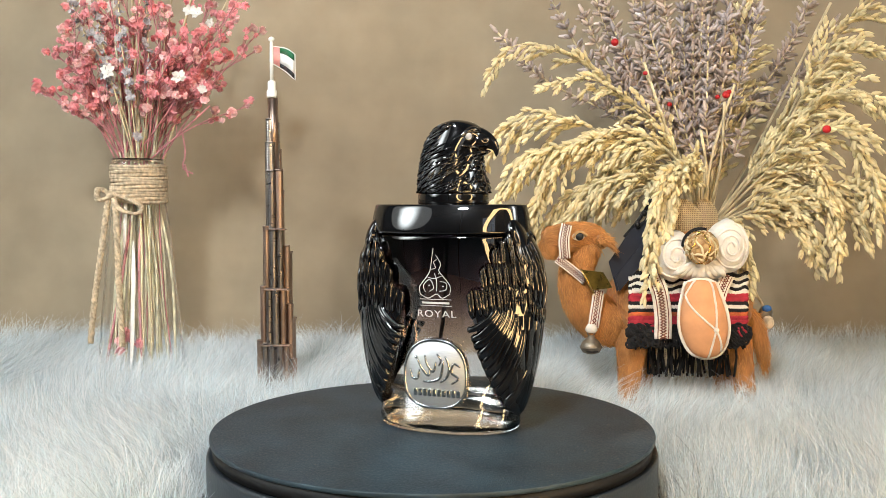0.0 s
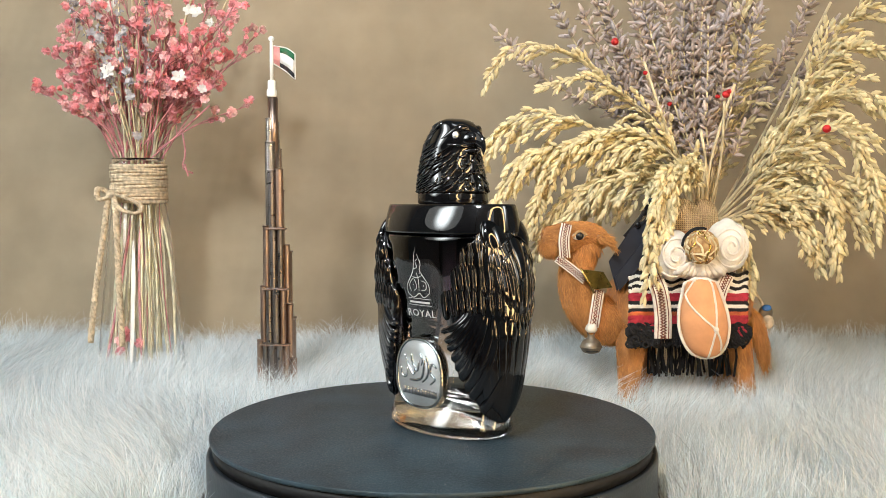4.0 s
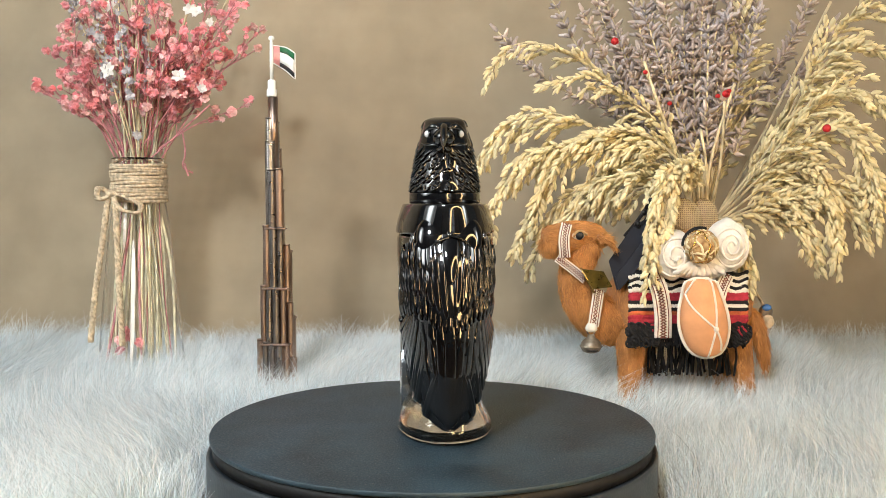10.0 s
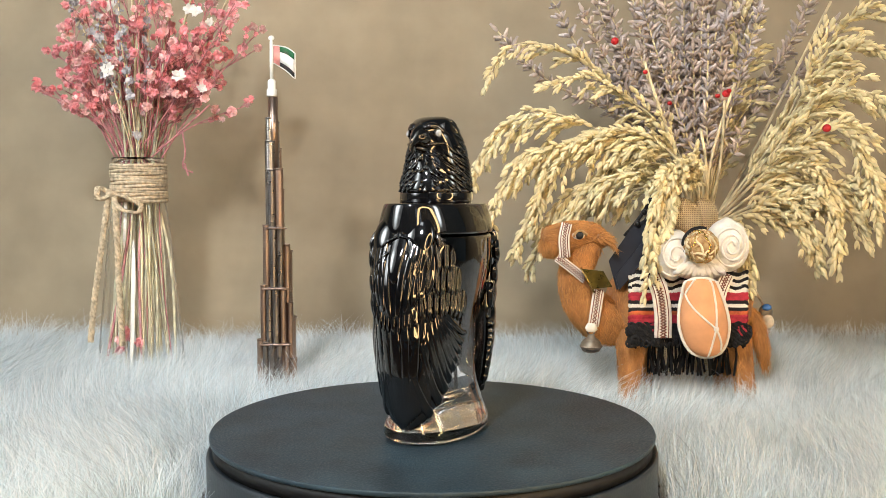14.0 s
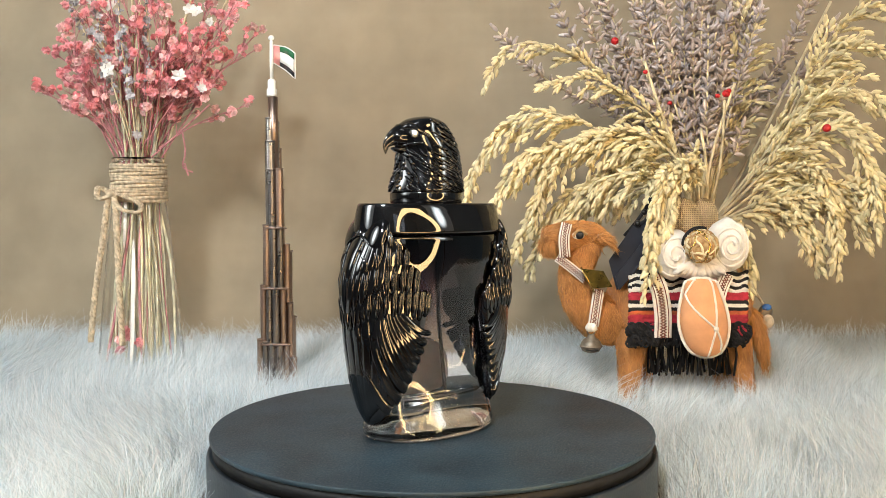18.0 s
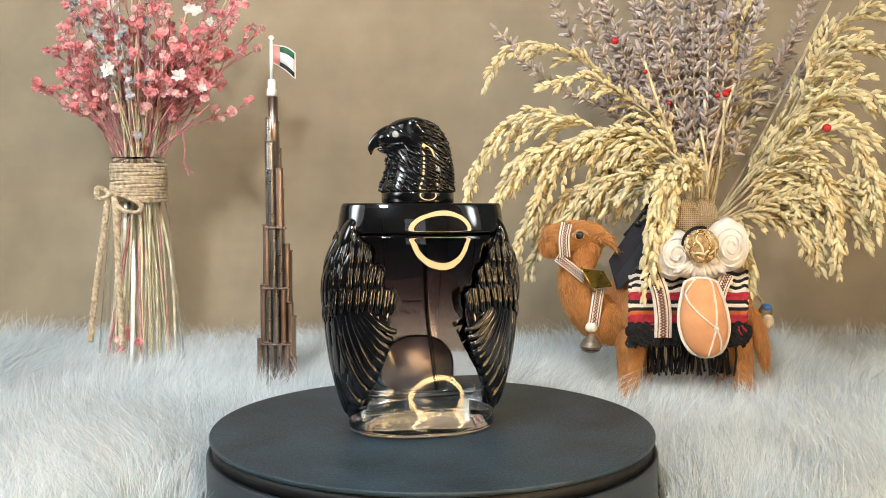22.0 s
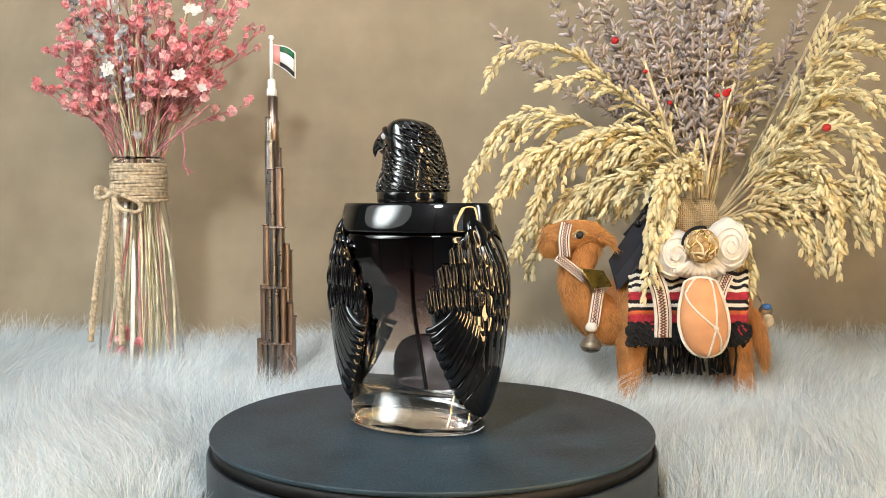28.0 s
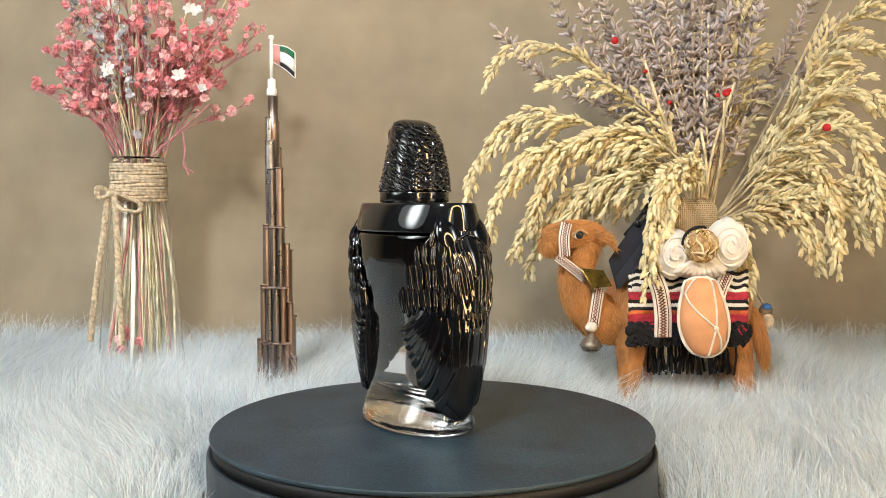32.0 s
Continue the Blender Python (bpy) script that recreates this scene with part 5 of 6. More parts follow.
def rice_stalk(parent, pts, r, dense=1.0, first=0.28, reach=1.0, picked=False):
    P = curve_points(pts, 40)
    stems, pile = Pile(), Pile()
    singles = [] if picked else None
    stems.add(tube(P, [0.0013 - 0.0009 * i / 39 for i in range(40)], 5))
    total = sum((P[i + 1] - P[i]).length for i in range(39))
    run = 0.0
    gap = 0.0036 / dense
    nxt = total * first
    for i in range(39):
        seg = P[i + 1] - P[i]
        while run + seg.length > nxt:
            u = nxt / total
            p = P[i].lerp(P[i + 1], (nxt - run) / seg.length)
            d = seg.normalized()
            side = Matrix.Rotation(r.uniform(0, 6.28), 3, d) @ d.orthogonal().normalized()
            L = (0.014 + 0.024 * math.sin(math.pi * min(1.0, (u - first) / (1 - first) * 0.95 + 0.18)) ** 0.8) * r.uniform(0.7, 1.15) * reach
            grain_branch(pile, stems, r, p, d * 0.95 + side * 0.42 + Vector((0, 0, -0.12)), L, GRAIN, singles)
            nxt += gap * r.uniform(0.7, 1.4)
        run += seg.length
    s = part("rice_stalk", stems.geo(), M_STRAW, parent)
    for m in singles or ():
        part("husk", HUSK, M_HUSK, s, at=m)
    part("rice_panicle", pile.geo(), M_RICE, s, "pale golden rice husks", kind="stuff")


def lavender_stalk(parent, pts, r, blue=False, first=0.45):
    P = curve_points(pts, 34)
    s = part("lavender_stalk", tube(P, [0.0009] * 34, 5), M_STRAW, parent)
    total = sum((P[i + 1] - P[i]).length for i in range(33))
    pile = Pile()
    run, nxt = 0.0, total * first
    bud = spindle(0.0096, 0.0039, 5, 0.50)
    while nxt < total:
        acc = 0.0
        for i in range(33):
            seg = P[i + 1] - P[i]
            if acc + seg.length >= nxt:
                p = P[i].lerp(P[i + 1], (nxt - acc) / seg.length)
                d = seg.normalized()
                for k in range(6):
                    side = Matrix.Rotation(k * 1.0472 + r.uniform(-0.3, 0.3), 3, d) @ d.orthogonal().normalized()
                    pile.add(bud, aim(p + side * 0.0006 + d * r.uniform(-0.0015, 0.0015), d * r.uniform(0.3, 1.1) + side, r.uniform(0, 6), r.uniform(0.55, 1.15)))
                break
            acc += seg.length
        nxt += 0.0078 * r.uniform(0.75, 1.4) * (1.5 if nxt < total * (first + 0.12) else 1.0)
    pile.add(bud, aim(P[-1], P[-1] - P[-2], 0, 1.1))
    part("flower_spike", pile.geo(), M_LAVENDER_BLUE if blue else M_LAVENDER, s, "dry grey-mauve lavender buds", kind="stuff")


def dried_bouquet():
    r = random.Random(21)
    b = thing("rice_and_lavender_bouquet", pose(0, 0, 0), "bouquet of dried rice and lavender in a burlap pot", "dried flowers")
    px, py = (0.2289, 0.3050, 0.1564)[0:2]
    pot = part("pot", moved(lathe([(0.026, 0.003), (0.030, 0.006), (0.034, 0.05), (0.0335, 0.10), (0.030, 0.128), (0.0265, 0.136), (0.029, 0.151), (0.0275, 0.152), (0.0245, 0.138), (0.02, 0.13)], 40), pose(px, py, 0)), M_BURLAP, b, "pot wrapped in coarse burlap")
    for k in range(3):
        part("tie", moved(tube([(0.0275 * math.cos(a), 0.0275 * math.sin(a), 0.133 + 0.003 * k) for a in [6.28318531 * i / 32 for i in range(33)]], 0.0016, 6, caps=False), pose(px, py, 0)), M_JUTE, pot)
    long_a = (((0.2267, 0.2900, 0.1568), (0.2096, 0.2600, 0.2030), (0.1432, 0.2550, 0.2336), (0.0934, 0.2550, 0.2525), (0.0634, 0.2550, 0.2467), (0.0392, 0.2550, 0.2278), (0.0261, 0.2550, 0.2060), (0.0232, 0.2550, 0.1843)),
              ((0.2257, 0.2900, 0.1568), (0.2043, 0.2600, 0.2110), (0.1521, 0.2550, 0.2357), (0.1089, 0.2550, 0.2242), (0.0826, 0.2550, 0.1819), (0.0635, 0.2550, 0.1383)),
              ((0.2257, 0.2900, 0.1568), (0.2018, 0.2600, 0.2158), (0.1678, 0.2600, 0.2245), (0.1349, 0.2650, 0.2005), (0.0984, 0.2650, 0.1721), (0.0786, 0.2650, 0.1255)),
              ((0.2312, 0.3100, 0.1615), (0.2070, 0.3100, 0.2286), (0.1504, 0.3000, 0.2836), (0.1082, 0.2900, 0.3092), (0.0648, 0.2800, 0.3153), (0.0364, 0.2750, 0.2842)))
    long_b = (((0.2267, 0.2900, 0.1568), (0.2060, 0.2500, 0.2040), (0.1620, 0.2500, 0.2366), (0.1058, 0.2500, 0.2265), (0.0764, 0.2500, 0.2183), (0.0567, 0.2500, 0.2001), (0.0452, 0.2500, 0.1770), (0.0418, 0.2500, 0.1568)),
              ((0.2312, 0.3100, 0.1615), (0.1993, 0.2900, 0.2374), (0.1567, 0.2800, 0.2712), (0.1252, 0.2700, 0.2845), (0.0856, 0.2650, 0.2766)),
              ((0.2278, 0.2800, 0.1621), (0.2072, 0.2300, 0.2003), (0.1817, 0.2000, 0.2039), (0.1673, 0.1850, 0.1726), (0.1591, 0.1750, 0.1163)),
              ((0.2287, 0.2900, 0.1568), (0.1948, 0.2500, 0.1866), (0.1547, 0.2200, 0.2009), (0.1285, 0.2550, 0.1828), (0.0973, 0.2550, 0.1577)))
    for pts in long_a + long_b:
        thin = pts[-1][2] > 0.26
        rice_stalk(b, pts, r, dense=0.6 if thin else 1.0, reach=0.6 if thin else 1.0, picked=pts[-1][1] < 0.2 or thin)
    for pts in (((0.2307, 0.2900, 0.1594), (0.1926, 0.2600, 0.1819), (0.1682, 0.2600, 0.1892), (0.1513, 0.2600, 0.1697)),
                ((0.2278, 0.2800, 0.1621), (0.2087, 0.2400, 0.1959), (0.1911, 0.2100, 0.2042), (0.1773, 0.1900, 0.1814), (0.1694, 0.1800, 0.1509)),
                ((0.2328, 0.2800, 0.1621), (0.2415, 0.2300, 0.1607), (0.2444, 0.2100, 0.1406), (0.2450, 0.2050, 0.1113)),
                ((0.2357, 0.2900, 0.1619), (0.2512, 0.2600, 0.1649), (0.2695, 0.2500, 0.1684), (0.2921, 0.2400, 0.1619), (0.3095, 0.2350, 0.1393)),
                ((0.2307, 0.2900, 0.1619), (0.2215, 0.2600, 0.1964), (0.2085, 0.2400, 0.2101), (0.1915, 0.2200, 0.2000), (0.1881, 0.2150, 0.1839)),
                ((0.2282, 0.2900, 0.1594), (0.2022, 0.2700, 0.2016), (0.1753, 0.2500, 0.2105), (0.1510, 0.2600, 0.2061), (0.1293, 0.2600, 0.1916))):
        rice_stalk(b, pts, r, reach=0.7)
    far_a = (((0.2413, 0.3000, 0.1566), (0.2951, 0.2900, 0.2324), (0.3207, 0.2700, 0.2942), (0.3449, 0.2500, 0.3336), (0.3721, 0.2300, 0.3568)),
              ((0.2428, 0.3000, 0.1566), (0.2938, 0.2800, 0.2341), (0.3216, 0.2600, 0.2879), (0.3410, 0.2400, 0.3037), (0.3617, 0.2200, 0.2980)),
              ((0.2398, 0.2900, 0.1568), (0.2890, 0.2600, 0.2255), (0.3233, 0.2300, 0.2675), (0.3440, 0.2100, 0.2628), (0.3599, 0.2000, 0.2395)),
              ((0.2409, 0.2900, 0.1568), (0.2901, 0.2500, 0.2177), (0.3196, 0.2200, 0.2376), (0.3384, 0.2050, 0.2085), (0.3440, 0.2000, 0.1591)),
              ((0.2419, 0.2900, 0.1568), (0.2952, 0.2500, 0.2057), (0.3108, 0.2300, 0.1994), (0.3202, 0.2200, 0.1678), (0.3221, 0.2150, 0.1288)))
    far_b = (((0.2419, 0.2900, 0.1568), (0.2955, 0.2500, 0.1876), (0.3301, 0.2300, 0.1747), (0.3471, 0.2200, 0.1447)),
              ((0.2419, 0.2900, 0.1543), (0.2899, 0.2600, 0.1770), (0.3039, 0.2400, 0.1652), (0.3121, 0.2350, 0.1299)),
              ((0.2419, 0.2900, 0.1568), (0.3011, 0.2400, 0.1855), (0.3344, 0.2200, 0.1931), (0.3565, 0.2100, 0.1807)),
              ((0.2443, 0.3100, 0.1563), (0.2673, 0.3300, 0.2509), (0.2757, 0.3300, 0.3137), (0.2776, 0.3300, 0.3604)))
    for pts in far_a + far_b:
        rice_stalk(b, pts, r, reach=0.95, first=0.20)
    for k, (tx, ty, d) in enumerate(((880, 62, 0.84), (975, 8, 0.85), (1030, 30, 0.84), (1042, -20, 0.86), (1085, 60, 0.83), (1108, -25, 0.85), (1128, 95, 0.82), (1150, 20, 0.86), (1166, -40, 0.84), (1182, 120, 0.81), (1205, -30, 0.86),
                                     (1222, 95, 0.82), (1240, -35, 0.84), (1262, 60, 0.83), (1278, 130, 0.81), (1290, -30, 0.85), (1318, 40, 0.84), (1345, -30, 0.86))):
        q = 1232 + 0.22 * (tx - 1232)
        lavender_stalk(b, ((0.2325, 0.3050, 0.1564), (0.2340 + (q - 1232) * 0.00052, 0.305 + (d - 0.815) * 0.35, 0.235 + 0.012 * math.sin(k)), ((tx - 784) * d / 1581 * 0.75 + 0.25 * 0.234, -0.51 + d, 0.177 + (360 - ty) * d / 1581 * 0.72), ((tx - 784) * d / 1581, -0.51 + d, 0.177 + (360 - ty) * d / 1581)), r, k % 3 == 1)
    for k, (tx, ty, d) in enumerate(((1405, 60, 0.88), (1440, -20, 0.86), (1468, 45, 0.87), (1070, 190, 0.83), (1150, 170, 0.80), (1245, 200, 0.80), (1205, 215, 0.80),
                                     (1310, 230, 0.80), (1180, 60, 0.84), (1255, -10, 0.87), (1310, 80, 0.86), (1220, 30, 0.85), (1280, 40, 0.83), (1110, 130, 0.83))):
        q = 1250 + 0.22 * (tx - 1250)
        lavender_stalk(b, ((0.2376, 0.3050, 0.1564), (0.2420 + (q - 1250) * 0.00052, 0.305 + (d - 0.815) * 0.35, 0.225 + 0.012 * math.sin(k)), ((tx - 784) * d / 1581 * 0.7 + 0.3 * 0.242, -0.51 + d, 0.177 + (360 - ty) * d / 1581 * 0.66), ((tx - 784) * d / 1581, -0.51 + d, 0.177 + (360 - ty) * d / 1581)), r, k % 3 == 0, 0.5)
    for k in range(15):
        tx, ty, d = 1030 + 310 * (k + r.random()) / 15, r.uniform(-40, 130), r.uniform(0.80, 0.88)
        u, h = (tx - 784) * d / 1581, (360 - ty) * d / 1581
        lavender_stalk(b, ((0.2351, 0.3050, 0.1564), (0.236 + (u - 0.236) * 0.3, 0.300 + (d - 0.815) * 0.35, 0.177 + h * 0.3), (0.236 + (u - 0.236) * 0.72, -0.51 + d, 0.177 + h * 0.70), (u, -0.51 + d, 0.177 + h)), r, k % 2 == 0, 0.42)
    for pts in (((0.2499, 0.3200, 0.1561), (0.2992, 0.3300, 0.2404), (0.3642, 0.3400, 0.3652)), ((0.2358, 0.2900, 0.1568), (0.2321, 0.2800, 0.2069), (0.2252, 0.2750, 0.2411)), ((0.2333, 0.2900, 0.1568), (0.1968, 0.2800, 0.2416), (0.1762, 0.2800, 0.3006)), ((0.2358, 0.2900, 0.1568), (0.2414, 0.2700, 0.2114), (0.2424, 0.2650, 0.2645)),
                ((0.2307, 0.2900, 0.1568), (0.2378, 0.2800, 0.2218), (0.2558, 0.2800, 0.2810))):
        part("dry_stem", tube(curve_points(pts, 10), 0.0013, 6), M_STRAW, b)
    for k, p in enumerate(((0.1465, 0.2600, 0.3142), (0.2375, 0.2450, 0.2679), (0.2990, 0.1900, 0.2346), (0.1965, 0.2700, 0.2627), (0.1762, 0.2750, 0.2901), (0.2310, 0.2470, 0.2663), (0.2392, 0.2430, 0.2700))):
        part("berry", ellipsoid(p, (0.0034, 0.0031, 0.0032) if k < 3 else (0.0022, 0.002, 0.0019), 12, 8), M_BERRY, b, "small red berry")


dried_bouquet()


# ---- the camel ----
def surface_hair(geo, count, length, width, name, flow, parent, mat, seed):
    """Short hairs scattered over a closed skin, combed along flow."""
    r = np.random.RandomState(seed)
    V = np.array(geo[0])
    T = []
    for f in geo[1]:
        for k in range(1, len(f) - 1):
            T.append((f[0], f[k], f[k + 1]))
    T = np.array(T)
    a, b, c = V[T[:, 0]], V[T[:, 1]], V[T[:, 2]]
    nrm = np.cross(b - a, c - a)
    ar = np.linalg.norm(nrm, axis=1)
    pick = r.choice(len(T), count, p=ar / ar.sum())
    u, v = r.rand(count, 1), r.rand(count, 1)
    flip = (u + v) > 1
    u, v = np.where(flip, 1 - u, u), np.where(flip, 1 - v, v)
    pts = a[pick] + u * (b - a)[pick] + v * (c - a)[pick]
    nn = nrm[pick] / (ar[pick][:, None] + 1e-12)
    f = np.tile(np.array(flow, dtype=float), (count, 1)) + r.normal(0, 0.35, (count, 3))
    f -= nn * (f * nn).sum(axis=1)[:, None]
    f /= np.linalg.norm(f, axis=1)[:, None] + 1e-9
    me = strands(pts - nn * 0.0003, length * (0.6 + 0.8 * r.rand(count)), np.full(count, width), f * 1.6, 0.45, name, mat, nn * 0.55, 2)
    return tagged(part(name, me, mat, parent), kind="stuff")


def woven_strap(pts, wide, thick, up):
    """A flat cotton strap along pts, with a zigzag thread on its face."""
    P = curve_points(pts, max(10, int(sum((Vector(pts[i + 1]) - Vector(pts[i])).length for i in range(len(pts) - 1)) / 0.002)))
    base, zig = Pile(), Pile()
    n = len(P)
    rings, lines = [], [[], [], [], []]
    for i, p in enumerate(P):
        d = (P[min(i + 1, n - 1)] - P[max(0, i - 1)]).normalized()
        o = Vector(up)
        o = (o - d * o.dot(d)).normalized()
        s = d.cross(o)
        h = wide / 2
        rings.append([tuple(p + s * h * a + o * thick * b) for a, b in ((-1, -0.5), (-1, 0.5), (-0.8, 0.7), (0.8, 0.7), (1, 0.5), (1, -0.5))])
        z = (1 if i % 2 else -1)
        lines[0].append(p + s * h * 0.34 * z + o * thick * 0.8)
        lines[3].append(p - s * h * 0.30 * z + o * thick * 0.8)
        lines[1].append(p + s * h * 0.62 + o * thick * 0.75)
        lines[2].append(p - s * h * 0.62 + o * thick * 0.75)
    base.add(loft(rings))
    zig.add(tube(lines[0], wide * 0.065, 5))
    zig.add(tube(lines[3], wide * 0.065, 5))
    zig.add(tube(lines[1], wide * 0.04, 4))
    zig.add(tube(lines[2], wide * 0.04, 4))
    return base.geo(), zig.geo()


def camel():
    r = random.Random(31)
    D = 0.735
    t = thing("camel_figure", pose(0, 0, 0), "brown furry toy camel with striped saddle blanket", "toy camel")
    body = tube(curve_points([(0.1407, 0.2250, 0.0837), (0.1616, 0.2250, 0.0907), (0.2035, 0.2250, 0.0978), (0.2340, 0.2250, 0.0907), (0.2515, 0.2250, 0.0809)], 22),
                [0.016, 0.022, 0.026, 0.029, 0.030, 0.031, 0.031, 0.031, 0.031, 0.031, 0.031, 0.031, 0.030, 0.029, 0.028, 0.027, 0.025, 0.023, 0.020, 0.016, 0.011, 0.006], 20)
    part("body", body, M_CAMEL, t)
    surface_hair(body, 9000, 0.0032, 0.0005, "body_hair", (0.5, 0, -0.8), t, M_CAMEL_FUR, 1)
    neck = tube(curve_points([(0.1501, 0.2250, 0.0766), (0.1281, 0.2200, 0.0834), (0.1124, 0.2150, 0.0989), (0.1069, 0.2100, 0.1177), (0.1122, 0.2100, 0.1360), (0.1167, 0.2100, 0.1475)], 20),
                [0.015, 0.0185, 0.0195, 0.0195, 0.019, 0.018, 0.017, 0.0158, 0.0148, 0.014, 0.0135, 0.013, 0.0128, 0.0126, 0.0126, 0.0128, 0.013, 0.013, 0.012, 0.009], 20)
    nk = part("neck", neck, M_CAMEL, t)
    surface_hair(neck, 11000, 0.0042, 0.0005, "neck_hair", (0.1, 0, -1.0), nk, M_CAMEL_FUR, 2)
    head = tube(curve_points([(0.0798, 0.2020, 0.1455), (0.0906, 0.2020, 0.1482), (0.1045, 0.2050, 0.1499), (0.1189, 0.2100, 0.1493), (0.1321, 0.2120, 0.1460)], 18),
                [0.0068, 0.0100, 0.0108, 0.0110, 0.0111, 0.0113, 0.0116, 0.0118, 0.0119, 0.0119, 0.0119, 0.0118, 0.0115, 0.011, 0.0102, 0.009, 0.0072, 0.004], 20)
    hd = part("head", head, M_CAMEL, t)
    surface_hair(head, 8000, 0.0026, 0.00045, "head_hair", (1.0, 0, -0.25), hd, M_CAMEL_FUR, 3)
    muzzle = ellipsoid((0.0854, 0.2000, 0.1429), (0.0078, 0.0080, 0.0076), 16, 12)
    part("muzzle", muzzle, M_CAMEL, hd)
    surface_hair(muzzle, 3600, 0.0042, 0.00045, "muzzle_hair", (0.2, 0, -1.0), hd, M_CAMEL_FUR, 9)
    ear = tube(curve_points([(0.1228, 0.1980, 0.1502), (0.1297, 0.1940, 0.1477), (0.1345, 0.1930, 0.1415)], 8), [0.003, 0.0045, 0.005, 0.0048, 0.004, 0.003, 0.002, 0.0006], 10, flat=0.5)
    part("ear", ear, M_CAMEL, hd)
    surface_hair(ear, 900, 0.0045, 0.0005, "ear_hair", (0.6, 0, -0.8), hd, M_CAMEL_FUR, 4)
    part("eye", ellipsoid((0.1072, 0.1914, 0.1511), (0.0034, 0.0024, 0.0034), 14, 10), M_INK, hd, "glossy dark eye")
    part("sclera", ellipsoid((0.1064, 0.1926, 0.1508), (0.0050, 0.0026, 0.0031), 14, 10), M_CREAM, hd, "pale rim of the eye")
    part("eyelid", tube(curve_points([(0.1025, 0.1912, 0.1500), (0.1046, 0.1902, 0.1536), (0.1081, 0.1896, 0.1548), (0.1130, 0.1910, 0.1516)], 9), 0.0011, 6), M_NUT, hd)
    # legs and tail
    for pts, rad in ((((0.1534, 0.2120, 0.0738), (0.1527, 0.2100, 0.0579), (0.1513, 0.2090, 0.0419), (0.1504, 0.2080, 0.0213), (0.1506, 0.2080, 0.0018)), 0.0112),
                     (((0.2352, 0.2120, 0.0770), (0.2394, 0.2100, 0.0570), (0.2431, 0.2090, 0.0396), (0.2453, 0.2080, 0.0213), (0.2461, 0.2080, 0.0018)), 0.0102),
                     (((0.1703, 0.2420, 0.0695), (0.1701, 0.2440, 0.0426), (0.1699, 0.2450, -0.0013)), 0.0105), (((0.2397, 0.2420, 0.0695), (0.2384, 0.2440, 0.0426), (0.2384, 0.2450, -0.0013)), 0.0105)):
        g = tube(curve_points(pts, 14), [rad * k for k in (1.15, 1.2, 1.16, 1.08, 1.0, 0.93, 0.86, 0.80, 0.76, 0.73, 0.72, 0.74, 0.8, 0.86)], 14)
        lg = part("leg", g, M_CAMEL, t)
        surface_hair(g, 3500, 0.0036, 0.0005, "leg_hair", (0.05, 0, -1.0), lg, M_CAMEL_FUR, 5)
    tail = tube(curve_points([(0.2513, 0.2250, 0.0893), (0.2590, 0.2250, 0.0766), (0.2640, 0.2250, 0.0578), (0.2672, 0.2250, 0.0389)], 12), [0.004, 0.0045, 0.0048, 0.005, 0.0052, 0.0053, 0.0053, 0.005, 0.0045, 0.0036, 0.0024, 0.001], 10)
    tl = part("tail", tail, M_CAMEL, t)
    surface_hair(tail, 1800, 0.006, 0.0005, "tail_hair", (0.1, 0, -1.0), tl, M_CAMEL_FUR, 7)

    # saddle blanket: rows of slanted wool stitches hung over the flank
    k = 0.70 / 1581
    bl = thing("saddle_blanket", pose(0, 0, 0), "black, white and red striped woven saddle blanket on the camel", "blanket")

    def flank(px, py):
        """A place on the blanket's outer side, from its plan position."""
        v = (py - 488) / 130
        d = 0.7065 - 0.0075 * math.sin(min(1.0, max(0.0, v * 1.5)) * 1.5708)
        return Vector(((px - 784) * d / 1581, -0.51 + d, 0.177 + (360 - py) * d / 1581))
    cloth = []
    for i in range(15):
        py = 486 + (600 - 486) * i / 14
        cloth.append([tuple(flank(1116 + 208 * j / 20, py) + Vector((0, 0.0012, 0))) for j in range(21)] + [tuple(flank(1116 + 208 * j / 20, py) + Vector((0, 0.004, 0))) for j in range(20, -1, -1)])
    part("cloth", loft(cloth), M_DARK, bl, "black woven ground")
    bands = ((488, M_DARK, 1), (494, M_CREAM, -1), (500, M_DARK, 1), (506, M_CREAM, 1), (512, M_DARK, -1), (518, M_CREAM, -1), (525, M_CRIMSON, 1), (532, M_CRIMSON, 1), (539, M_DARK, -1), (545, M_CREAM, -1), (551, M_DARK, 1),
             (557, M_ORANGE, 1), (564, M_CRIMSON, 1), (571, M_CRIMSON, 1), (578, M_DARK, -1), (585, M_DARK, -1), (592, M_DARK, 1), (599, M_DARK, 1))
    for py, mat, sl in bands:
        pile = Pile()
        n = 46
        for j in range(n):
            px = 1116 + 208 * (j + 0.5) / n + r.uniform(-0.6, 0.6)
            wave = 3.0 * math.sin(px * 0.16) if py < 522 else 0.0
            c = flank(px, py + wave + r.uniform(-0.5, 0.5))
            pile.add(ellipsoid((0, 0, 0), (0.0020, 0.0013, 0.0031), 6, 4, Matrix.Rotation(0.75 * sl, 3, "Y")), Matrix.Translation(c))
        part("stripe", pile.geo(), mat, bl)
    pile = Pile()
    for j in range(60):
        px = 1118 + 204 * (j + r.random()) / 60
        c = flank(px, 600)
        L = r.uniform(0.004, 0.009)
        pile.add(tube([c, c + Vector((r.uniform(-0.002, 0.002), -0.001, -L * 0.6)), c + Vector((r.uniform(-0.003, 0.003), 0, -L))], 0.0009, 5))
    part("fringe", pile.geo(), M_DARK, bl, "short black wool fringe")
    pile = Pile()
